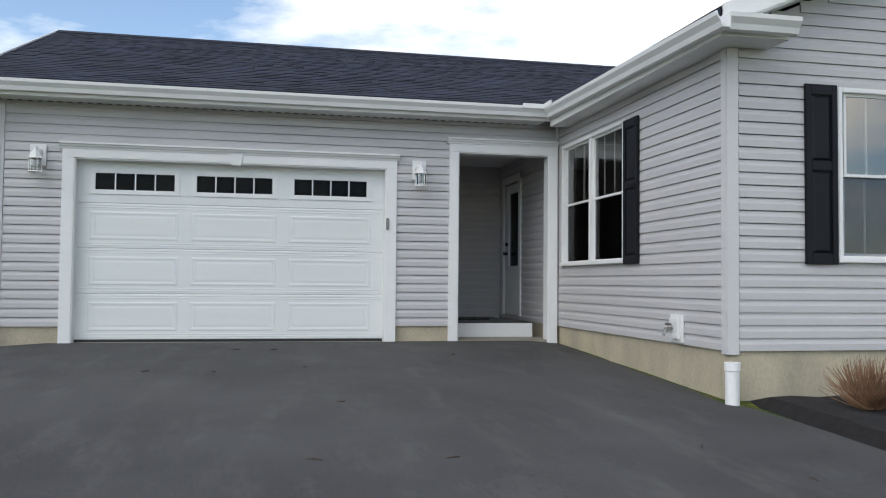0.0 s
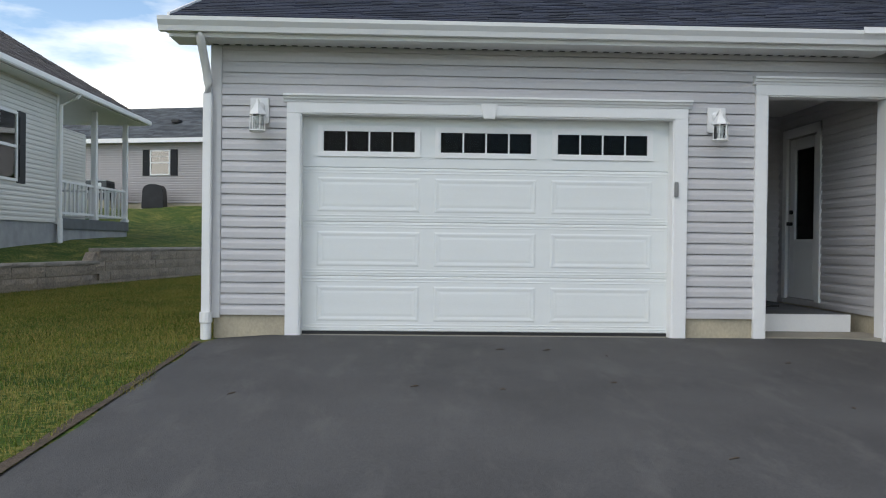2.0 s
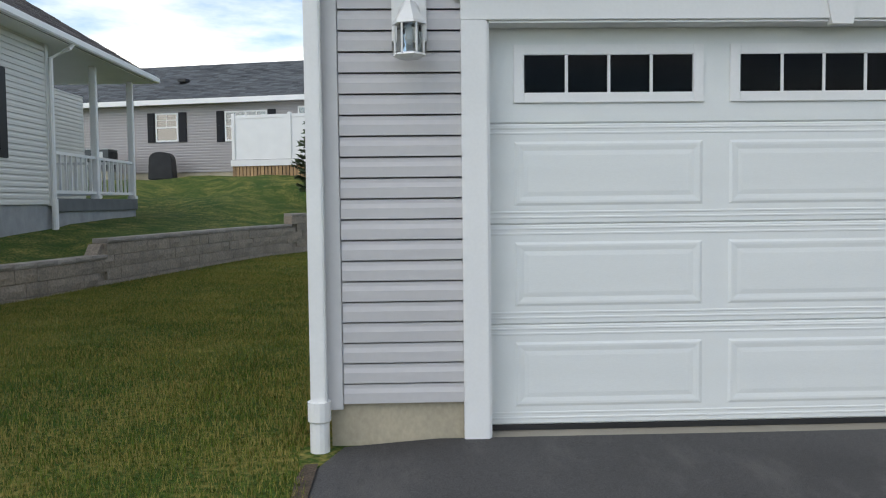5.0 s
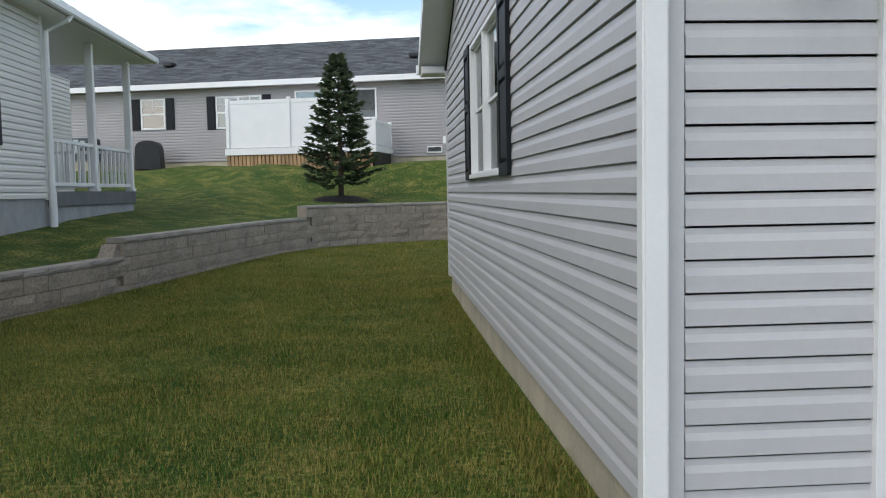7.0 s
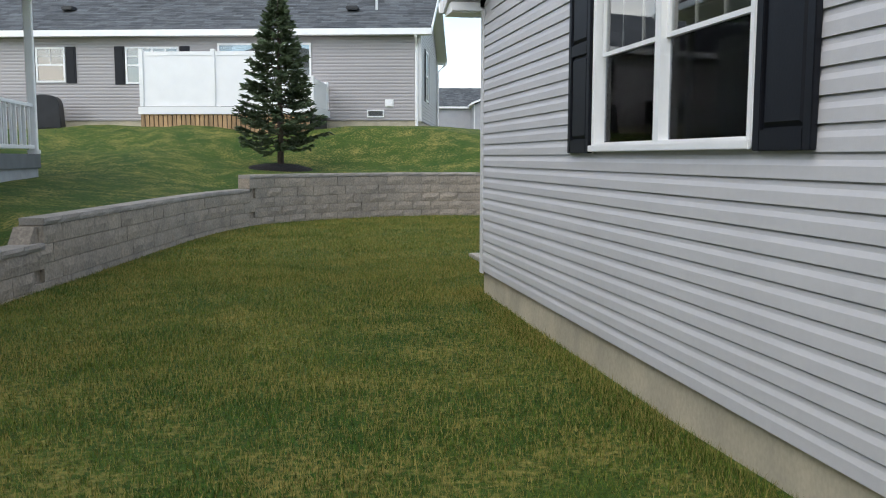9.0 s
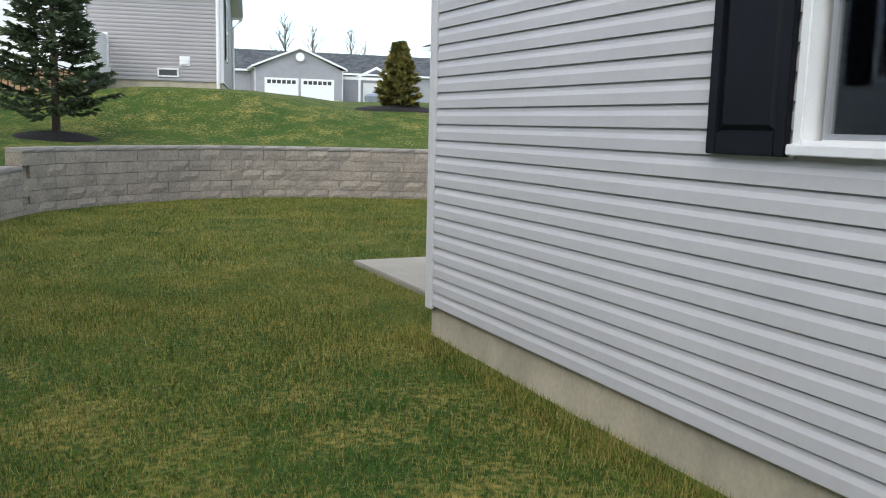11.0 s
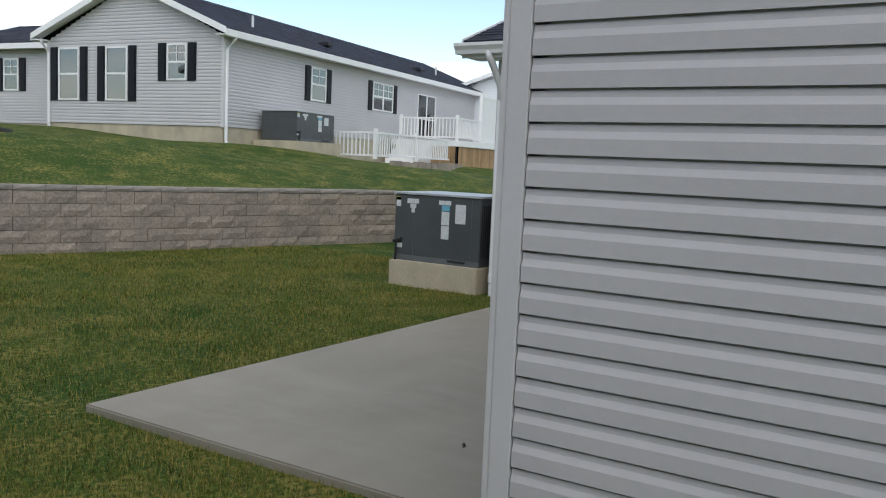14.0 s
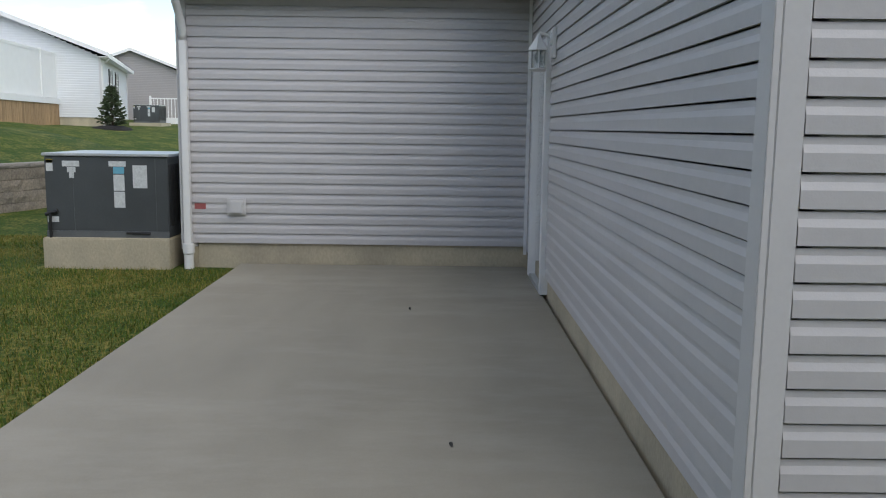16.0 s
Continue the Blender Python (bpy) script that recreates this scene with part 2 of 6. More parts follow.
def tube(bm, points, radius, sides=10):
    """A tube along points; radius is one number or one per point."""
    pts = [Vector(p) for p in points]
    rings = []
    for i, p in enumerate(pts):
        d = (pts[min(i + 1, len(pts) - 1)] - pts[max(i - 1, 0)]).normalized()
        s = d.orthogonal().normalized() if abs(d.z) > 0.99 else d.cross(Vector((0, 0, 1))).normalized()
        t = d.cross(s)
        r = radius[i] if isinstance(radius, (list, tuple)) else radius
        rings.append([bm.verts.new(p + (s * math.cos(a) + t * math.sin(a)) * r) for a in (2 * math.pi * k / sides for k in range(sides))])
    for a, b in zip(rings, rings[1:]):
        for k in range(sides):
            bm.faces.new((a[k], a[(k + 1) % sides], b[(k + 1) % sides], b[k]))
    bm.faces.new(rings[0][::-1])
    bm.faces.new(rings[-1])
    return bm


def mesh_of(name, bm, material, smooth=False):
    bmesh.ops.recalc_face_normals(bm, faces=bm.faces)
    me = bpy.data.meshes.new(name)
    bm.to_mesh(me)
    bm.free()
    me.materials.append(material)
    if smooth:
        for p in me.polygons:
            p.use_smooth = True
    return me


def part(name, bm, material, parent=None, label="", smooth=False):
    ob = new(name, mesh_of(name, bm, material, smooth))
    if parent is not None:
        ob.parent = parent
    if label:
        ob["label"] = label
    return ob


def thing(name, label, category, m=None, group="", kind=""):
    ob = tagged(new(name), label, category, group, kind)
    if m is not None:
        ob.matrix_world = m
    return ob


def solid(name, bm, material, label, category="", kind="structure", smooth=False):
    return tagged(part(name, bm, material, smooth=smooth), label, category, kind=kind)


COURSE = 0.1085
LAP = ((0.0, 0.0), (0.0175, 0.0), (0.0165, 0.054), (0.0085, 0.078), (0.0065, 0.0992), (0.0, 0.0992), (0.0, 0.107))


def facing(x, y, z, nx, ny):
    """A pose whose y axis points out of a wall with the outward normal (nx, ny), x to the left as seen from outside."""
    n = Vector((nx, ny, 0)).normalized()
    u = n.cross(Vector((0, 0, 1)))
    return Matrix(((u.x, n.x, 0, x), (u.y, n.y, 0, y), (0, 0, 1, z), (0, 0, 0, 1)))


def siding(wall, length, z0, z1, holes, material, top=None, separate=True, course=COURSE):
    """Lap courses on the wall's outer face, in its own frame: u from 0 to length, proud along y. top(z) gives the free stretch under a gable."""
    bm_all = bm_new()
    z = z0
    while z < z1 - 0.01:
        zt = min(z + course, z1)
        zm = z + course * 0.5
        spans = [(0.0, length)] if top is None else [top(zm)]
        for h0, h1, b, t in holes:
            if b < zm < t:
                nxt = []
                for s0, s1 in spans:
                    if h1 <= s0 or h0 >= s1:
                        nxt.append((s0, s1))
                    else:
                        nxt += [(s0, h0)] if h0 - s0 > 0.01 else []
                        nxt += [(h1, s1)] if s1 - h1 > 0.01 else []
                spans = nxt
        for s0, s1 in spans:
            if s1 - s0 < 0.02:
                continue
            bm = bm_new() if separate else bm_all
            k = course / 0.107
            extrude_profile(bm, [(a, min(c * k, zt - z)) for a, c in LAP], (s0, 0, z), (s1, 0, z), (0, 1, 0))
            if separate:
                part("siding_course", bm, material, wall)
        z += course
    if separate:
        bm_all.free()
    else:
        part("siding", bm_all, material, wall)


def shingles(roof, corner, along, up, n_along, length, rise, material, clip=None, tab=0.33, row=0.142, lift=0.012):
    """Overlapping asphalt tabs on a slope, joined into one part. along and up are unit vectors in the slope."""
    c, a, u = Vector(corner), Vector(along), Vector(up)
    nrm = a.cross(u).normalized()
    if nrm.z < 0:
        nrm = -nrm
    verts, faces = [], []
    rng = random.Random(5)
    rows_n = int(rise / row)
    for r in range(rows_n):
        v0, v1 = r * row, min((r + 1) * row + 0.03, rise)
        s = -rng.random() * tab
        while s < length:
            w = tab * rng.uniform(0.45, 1.1)
            s0, s1 = max(s, 0), min(s + w - 0.006, length)
            s += w
            if s1 - s0 < 0.02:
                continue
            if clip and not clip(c + a * (s0 + s1) / 2 + u * v0):
                continue
            h = lift * rng.uniform(0.55, 1.25)
            k = len(verts)
            verts += [c + a * s0 + u * v0, c + a * s1 + u * v0, c + a * s1 + u * v0 + nrm * h, c + a * s0 + u * v0 + nrm * h, c + a * s1 + u * v1 + nrm * 0.003, c + a * s0 + u * v1 + nrm * 0.003]
            faces += [(k, k + 1, k + 2, k + 3), (k + 3, k + 2, k + 4, k + 5)]
    me = bpy.data.meshes.new("shingles")
    me.from_pydata([tuple(v) for v in verts], [], faces)
    me.materials.append(material)
    ob = tagged(new("shingles", me), kind="stuff")
    ob.parent = roof
    return ob


def gutter(parent, p0, p1, out, name="gutter"):
    """A white K-style gutter from p0 to p1, its top back edge on that line."""
    bm = bm_new()
    extrude_profile(bm, [(0, 0), (0, -0.125), (0.075, -0.125), (0.09, -0.08), (0.125, -0.035), (0.13, 0.0), (0.118, 0.0), (0.11, -0.03), (0.07, -0.11), (0.012, -0.11), (0.012, 0)], p0, p1, out)
    return part(name, bm, WHITE, parent)


def shutter(m, w, h, group="shutters"):
    """A black raised-panel shutter, base at its lower edge."""
    s = thing("shutter", "black raised-panel window shutter fixed on grey siding", "shutter", m, group)
    bm = bm_new()
    st = min(0.055, w * 0.2)
    for x0, x1, z0, z1 in ((-w / 2, -w / 2 + st, 0, h), (w / 2 - st, w / 2, 0, h), (-w / 2 + st, w / 2 - st, 0, 0.09), (-w / 2 + st, w / 2 - st, h - 0.09, h), (-w / 2 + st, w / 2 - st, h * 0.52, h * 0.52 + 0.08)):
        box(bm, x0, x1, 0.0, 0.032, z0, z1, 0.004)
    part("frame", bm, BLACK, s)
    for z0, z1 in ((0.09, h * 0.52), (h * 0.52 + 0.08, h - 0.09)):
        bm = bm_new()
        x0, x1 = -w / 2 + st, w / 2 - st
        box(bm, x0, x1, 0.0, 0.012, z0, z1)
        d = min(0.03, (x1 - x0) * 0.2)
        a = [(x0 + 0.008, 0.012, z0 + 0.008), (x1 - 0.008, 0.012, z0 + 0.008), (x1 - 0.008, 0.012, z1 - 0.008), (x0 + 0.008, 0.012, z1 - 0.008)]
        b = [(x0 + d, 0.026, z0 + d), (x1 - d, 0.026, z0 + d), (x1 - d, 0.026, z1 - d), (x0 + d, 0.026, z1 - d)]
        va, vb = [bm.verts.new(p) for p in a], [bm.verts.new(p) for p in b]
        for i in range(4):
            bm.faces.new((va[i], va[(i + 1) % 4], vb[(i + 1) % 4], vb[i]))
        bm.faces.new(vb)
        part("panel", bm, BLACK, s)
    return s


def window(m, w, h, units=1, cols=2, rows_top=2, blind=True, label="white double-hung window with muntins in a siding wall", simple=False, rows_low=0):
    """Double-hung units side by side, base at the lower middle of the opening; y points out."""
    win = thing("window", label, "window", m, kind="structure")
    f = 0.045
    bm = bm_new()
    for x0, x1, z0, z1 in ((-w / 2, -w / 2 + f, 0, h), (w / 2 - f, w / 2, 0, h), (-w / 2 + f, w / 2 - f, 0, f), (-w / 2 + f, w / 2 - f, h - f, h)):
        box(bm, x0, x1, -0.09, 0.035, z0, z1, 0.0 if simple else 0.006)
    for k in range(1, units):
        x = -w / 2 + k * w / units
        box(bm, x - 0.035, x + 0.035, -0.088, 0.032, f, h - f)
    part("window_frame", bm, WHITE, win)
    bm = bm_new()
    box(bm, -w / 2 - 0.01, w / 2 + 0.01, 0.036, 0.055, -0.012, 0.03, 0.004)
    part("window_sill", bm, WHITE, win)
    uw = (w - 2 * f) / units
    for k in range(units):
        c = -w / 2 + f + uw * (k + 0.5)
        hw = uw / 2 - (0.035 if units > 1 else 0.0)
        mid = h * 0.5
        for zlo, zhi, yy, rws in ((mid - 0.02, h - f, -0.015, rows_top), (f, mid + 0.02, -0.045, rows_low)):
            sash = bm_new()
            s = 0.026
            for x0, x1, z0, z1 in ((c - hw, c - hw + s, zlo, zhi), (c + hw - s, c + hw, zlo, zhi), (c - hw + s, c + hw - s, zlo, zlo + s), (c - hw + s, c + hw - s, zhi - s, zhi)):
                box(sash, x0, x1, yy - 0.02, yy + 0.012, z0, z1)
            so = part("sash", sash, WHITE, win)
            if rws:
                mu = bm_new()
                for q in range(1, cols):
                    x = c - hw + 2 * hw * q / cols
                    box(mu, x - 0.008, x + 0.008, yy - 0.016, yy - 0.006, zlo + s, zhi - s)
                for q in range(1, rws):
                    zz = zlo + (zhi - zlo) * q / rws
                    box(mu, c - hw + s, c + hw - s, yy - 0.015, yy - 0.007, zz - 0.008, zz + 0.008)
                part("muntin", mu, WHITE, so)
            g = bm_new()
            box(g, c - hw + s, c + hw - s, yy - 0.006, yy - 0.002, zlo + s, zhi - s)
            pane = part("pane", g, GLASS, so)
            pane.visible_shadow = False
            if zlo == f:
                g = bm_new()
                box(g, c - hw + 0.006, c + hw - 0.006, -0.026, -0.0235, f + 0.004, mid - 0.022)
                mesh = part("insect_screen", g, SCREEN, so, "dark fine insect screen")
                mesh.visible_shadow = False
    # added shallow box, painted dark as the unlit room behind the window
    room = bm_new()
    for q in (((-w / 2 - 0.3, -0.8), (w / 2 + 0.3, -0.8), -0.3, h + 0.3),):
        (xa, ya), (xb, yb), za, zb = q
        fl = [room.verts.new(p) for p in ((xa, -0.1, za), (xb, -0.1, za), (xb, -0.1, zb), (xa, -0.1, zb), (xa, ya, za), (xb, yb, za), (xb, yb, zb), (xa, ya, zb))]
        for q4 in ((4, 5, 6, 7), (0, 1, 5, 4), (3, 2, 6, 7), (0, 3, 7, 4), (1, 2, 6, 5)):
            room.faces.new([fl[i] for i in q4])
    part("room_shade_box", room, INTERIOR, win)
    if blind:
        for k in range(units):
            c = -w / 2 + f + uw * (k + 0.5)
            hw = uw / 2 - 0.05
            bl = bm_new()
            z = h * 0.52
            while z < h - f - 0.02:
                box(bl, c - hw, c + hw, -0.112, -0.1, z, z + 0.034)
                z += 0.045
            tagged(part("blind", bl, BLIND, win, "pale slatted blind, half lowered"), kind="stuff")
            cu = bm_new()
            for sx in (-1, 1):
                pts = [(c + sx * (hw - 0.2 * i / 8), -0.16 + 0.02 * math.sin(i * 2.4)) for i in range(9)]
                for (xa, ya), (xb, yb) in zip(pts, pts[1:]):
                    vv = [cu.verts.new(p) for p in ((xa, ya, f), (xb, yb, f), (xb, yb, h - f), (xa, ya, h - f))]
                    cu.faces.new(vv)
            part("curtain", cu, CURTAIN, win)
    return win


def carriage_lamp(m):
    """A white outdoor wall lantern on a siding block; m: wall point at the block's middle, y out."""
    lamp = thing("wall_lantern", "white metal carriage lantern with clear glass on a siding block", "wall lamp", m, "wall lanterns")
    bm = bm_new()
    box(bm, -0.09, 0.09, 0.0, 0.03, -0.125, 0.125, 0.006)
    part("mounting_block", bm, WHITE, lamp)
    bm = bm_new()
    tube(bm, ((0, 0.03, 0.03), (0, 0.08, 0.07), (0, 0.125, 0.085), (0, 0.14, 0.05)), 0.012, 8)
    tube(bm, ((0, 0.028, 0.03), (0, 0.045, 0.03)), 0.055, 14)
    part("arm", bm, WHITE, lamp, smooth=True)
    bm = bm_new()
    tube(bm, ((0, 0.14, 0.075), (0, 0.14, 0.05), (0, 0.14, 0.02), (0, 0.14, -0.045), (0, 0.14, -0.06)), [0.012, 0.022, 0.04, 0.085, 0.088], 6)
    part("roof", bm, WHITE, lamp)
    bm = bm_new()
    tube(bm, ((0, 0.14, -0.23), (0, 0.14, -0.215), (0, 0.14, -0.205)), [0.055, 0.085, 0.08], 6)
    for k in range(6):
        a = k * math.pi / 3
        tube(bm, ((0.072 * math.cos(a), 0.14 + 0.072 * math.sin(a), -0.06), (0.072 * math.cos(a), 0.14 + 0.072 * math.sin(a), -0.21)), 0.0055, 5)
    part("cage", bm, WHITE, lamp)
    bm = bm_new()
    tube(bm, ((0, 0.14, -0.06), (0, 0.14, -0.205)), 0.064, 6)
    gl = part("glass", bm, LAMP_GLASS, lamp)
    gl.visible_shadow = False
    bm = bm_new()
    tube(bm, ((0, 0.14, -0.06), (0, 0.14, -0.09), (0, 0.14, -0.13), (0, 0.14, -0.16)), [0.014, 0.02, 0.026, 0.01], 10)
    part("bulb", bm, STICKER, lamp, smooth=True)
    return lamp


def downspout(x, y, z_top, z_bot, n, flare=0.3, label="white corrugated gutter downspout running down a corner"):
    """A downspout at the wall point (x, y), leaving from the gutter out along n."""
    d = thing("downspout", label, "downspout", pose(0, 0, 0), "downspouts")
    nx, ny = n
    bm = bm_new()
    pts = [(x + nx * flare, y + ny * flare, z_top), (x + nx * flare, y + ny * flare, z_top - 0.06), (x + nx * flare * 0.8, y + ny * flare * 0.8, z_top - 0.13), (x + nx * 0.12, y + ny * 0.12, z_top - 0.34), (x + nx * 0.06, y + ny * 0.06, z_top - 0.44), (x + nx * 0.05, y + ny * 0.05, z_top - 0.55)]
    tube(bm, pts, 0.042, 10)
    part("elbow", bm, WHITE, d, smooth=True)
    bm = bm_new()
    cx, cy = x + nx * 0.05, y + ny * 0.05
    box(bm, cx - 0.042, cx + 0.042, cy - 0.036, cy + 0.036, z_bot + 0.22, z_top - 0.54, 0.008)
    part("pipe", bm, WHITE, d)
    bm = bm_new()
    tube(bm, ((cx, cy, z_bot - 0.05), (cx, cy, z_bot + 0.14), (cx, cy, z_bot + 0.15), (cx, cy, z_bot + 0.25)), [0.052, 0.052, 0.062, 0.062], 14)
    part("drain_adapter", bm, WHITE, d, smooth=False)
    return d


# ---- ground ----
GARAGE_X, FRONT, BACK = -3.05, 10.78, 19.41
WEST_F, WEST_B, WING_Y, REAR_Y, EAST = 3.85, 3.60, 6.55, 23.12, 12.0
SILL = 0.95
EAVE = 3.60


def low(x, y):
    """Height of the lower lawn and driveway."""
    z = 0.735 if y > FRONT else 0.735 - 0.046 * (FRONT - max(y, -14))
    if y > FRONT:
        z -= 0.03 * max(0, min(1, (y - 12) / 3, (20 - y) / 2)) * max(0, min(1, (2.0 - x) / 3))
    return z


def smooth_path(pts, step):
    out = []
    for i in range(len(pts) - 1):
        p0, p1, p2, p3 = (Vector(pts[max(0, min(len(pts) - 1, k))]) for k in (i - 1, i, i + 1, i + 2))
        n = max(2, int((p2 - p1).length / step))
        for k in range(n):
            t = k / n
            out.append(0.5 * ((2 * p1) + (p2 - p0) * t + (2 * p0 - 5 * p1 + 4 * p2 - p3) * t * t + (3 * p1 - p0 - 3 * p2 + p3) * t ** 3))
    out.append(Vector(pts[-1]))
    return out


WALL_PTS = ((-8.45, 16.9), (-7.85, 19.0), (-7.4, 21.2), (-6.97, 23.6), (-6.6, 25.6), (-6.15, 27.4), (-5.45, 28.9), (-4.3, 29.95), (-2.9, 30.7), (-1.4, 31.0), (0.0, 30.7), (1.4, 30.1), (2.8, 29.55), (4.6, 29.0), (6.2, 28.6), (8.4, 27.9), (10.5, 27.3), (14, 26.4))


def wall_top(p):
    if p.x > 8.45:
        return 1.55
    if p.y < 20.2 and p.x < -7:
        return 1.22
    if p.y < 28.6 and p.x < -5.6:
        return 1.48
    return 1.76


ANCHORS = ((-10, 28.5, 1.72), (-10.6, 24.7, 1.66), (-15, 22, 1.68), (-5.1, 33, 1.86), (3.4, 35.2, 2.6), (13.1, 38.1, 2.72), (12.1, 45.4, 3.05), (12.5, 34, 2.2), (19, 31.5, 2.0), (-0.6, 40, 3.2), (-20, 40, 3.1), (-10, 40, 3.15), (-2, 37, 3.1), (-8, 37, 3.08), (-14, 36.5, 3.0), (15, 97, 4.3), (12, 79, 3.9), (-40, 60, 3.6), (45, 60, 3.4), (60, 20, 1.5), (-40, 10, 0.8), (0, 120, 5.0), (-10, 34, 2.2), (24, 38, 2.3), (30, 32, 2.0), (17, 60, 3.6))


def high(x, y):
    """Height of the upper lawns, smoothly through known places."""
    num = den = 0.0
    for ax, ay, az in ANCHORS:
        w = 1 / ((x - ax) ** 2 + (y - ay) ** 2 + 1.5) ** 1.6
        num += w * az
        den += w
    return num / den


def grid_mesh(name, xs, ys, zf):
    verts = [(x, y, zf(x, y)) for y in ys for x in xs]
    n = len(xs)
    faces = [(j * n + i, j * n + i + 1, (j + 1) * n + i + 1, (j + 1) * n + i) for j in range(len(ys) - 1) for i in range(n - 1)]
    me = bpy.data.meshes.new(name)
    me.from_pydata(verts, [], faces)
    for p in me.polygons:
        p.use_smooth = True
    return me


xs = [-2500, -600, -150, -60, -30] + [-16 + 0.5 * i for i in range(65)] + [30, 80, 300, 2500]
ys = [-2500, -600, -150, -50, -20] + [-14 + 0.5 * i for i in range(92)] + [40, 80, 300, 2500]


def ground_z(x, y):
    return low(x, y) + 0.012 * noise.noise((x * 0.9, y * 0.9, 0)) - 0.012


ground_me = grid_mesh("ground", xs, ys, ground_z)
ground_me.materials.append(LAWN)
ground = tagged(new("ground", ground_me), "patchy green and straw-coloured lawn", "lawn", kind="structure")

# upper lawn: strips that start behind the retaining wall and run up to the houses
edge_pts = [(-30, -16), (-22, -6), (-15, 4), (-11.2, 11), (-9.3, 14.6)] + list(WALL_PTS) + [(30, 24), (60, 18)]
edge = smooth_path([(x, y, 0) for x, y in edge_pts], 0.7)
steps = (0.0, 0.25, 0.6, 1.2, 2.0, 3.0, 4.5, 6.0, 8.0, 10.0, 13.0, 17.0, 23.0, 32.0, 46.0, 70.0, 110.0, 200.0, 600.0, 2200.0)
uv, uf = [], []
centre = Vector((2.0, 4.0, 0))
for p in edge:
    d = (p - centre).normalized()
    at_wall = p.y > 16.8 and p.x < 14.1
    z_edge = wall_top(p) - 0.07 if at_wall else low(p.x, p.y) - 0.03
    for s in steps:
        q = p + d * (s + (0.26 if at_wall else 0.0))
        k = min(1, s / (5.0 if at_wall else 14.0))
        k = k * k * (3 - 2 * k)
        z = z_edge * (1 - k) + high(q.x, q.y) * k
        uv.append((q.x, q.y, z + (0.02 * noise.noise((q.x * 0.7, q.y * 0.7, 3)) if s > 0.3 else 0)))
ns_ = len(steps)
for i in range(len(edge) - 1):
    for j in range(ns_ - 1):
        uf.append((i * ns_ + j, i * ns_ + j + 1, (i + 1) * ns_ + j + 1, (i + 1) * ns_ + j))
ume = bpy.data.meshes.new("upper_ground")
ume.from_pydata(uv, [], uf)
ume.materials.append(LAWN)
for p in ume.polygons:
    p.use_smooth = True
upper = tagged(new("upper_ground", ume), "green lawn rising behind the block wall to the houses", "lawn", kind="structure")


def upper_z(x, y):
    """Height of the upper lawn's mesh at a place."""
    hit, place, *_ = upper.ray_cast(Vector((x, y, 50)), Vector((0, 0, -1)))
    return place.z if hit else high(x, y)


bpy.context.view_layer.update()

# driveway, with a slightly uneven edge towards the grass
bm = bm_new()
rows_d = []
rng = random.Random(3)
y = FRONT - 0.02
while y > -30:
    right = 3.83 if y > 6.5 else (3.97 if y > 3 else 3.97 + min(1.5, (3 - y) * 0.4))
    left = -3.08 - 0.03 * noise.noise((0, y * 1.7, 0)) - (0.0 if y < FRONT - 0.4 else -0.12 * (y - FRONT + 0.4) / 0.4)
    cols = [left + (right - left) * k / 14 for k in range(15)]
    rows_d.append([bm.verts.new((x, y, low(x, y) + 0.022 + 0.006 * noise.noise((x * 0.6, y * 0.6, 7)) - (0.035 if k in (0, 14) else 0))) for k, x in enumerate(cols)])
    y -= 0.35 if y > -2 else 2.0
for a, b in zip(rows_d, rows_d[1:]):
    for k in range(14):
        bm.faces.new((a[k], a[k + 1], b[k + 1], b[k]))
solid("driveway", bm, ASPHALT, "dark grey asphalt driveway with faint scuffs", "driveway", smooth=True)

# soil seam between asphalt and grass
bm = bm_new()
y = FRONT - 0.3
prev = None
while y > -6:
    w0 = 0.01 + 0.06 * abs(noise.noise((4, y * 2.3, 0)))
    pair = [bm.verts.new((-3.07 - w, y, low(-3, y) + h)) for w, h in ((w0 + 0.05, -0.004), (0.0, 0.0))]
    if prev:
        bm.faces.new((prev[0], prev[1], pair[1], pair[0]))
    prev = pair
    y -= 0.2
solid("soil_edge", bm, SOIL, "bare brown soil along the driveway edge", "soil")

# patio slab
bm = bm_new()
box(bm, -2.51, WEST_B - 0.02, BACK + 0.02, 22.51, 0.55, 0.775, 0.01)
solid("patio", bm, CONCRETE, "smooth pale concrete patio slab behind the house", "patio")

# mulch bed by the front corner
bm = bm_new()
prev = None
for k in range(14):
    t = k / 13
    x = 3.93 + 5 * t ** 1.5
    y_near = 2.9 + 0.2 * noise.noise((t * 5, 0, 0))
    rowv = [bm.verts.new((x, yy, low(x, yy) + 0.03 + (0.05 if 0 < j < 12 and k else -0.05) + 0.03 * noise.noise((x * 3, yy * 3, 2)))) for j, yy in enumerate([y_near + (6.55 - y_near) * j / 12 for j in range(13)])]
    if prev:
        for j in range(12):
            bm.faces.new((prev[j], prev[j + 1], rowv[j + 1], rowv[j]))
    prev = rowv
solid("mulch_bed", bm, MULCH, "dark mulch bed along the front foundation", "flower bed")


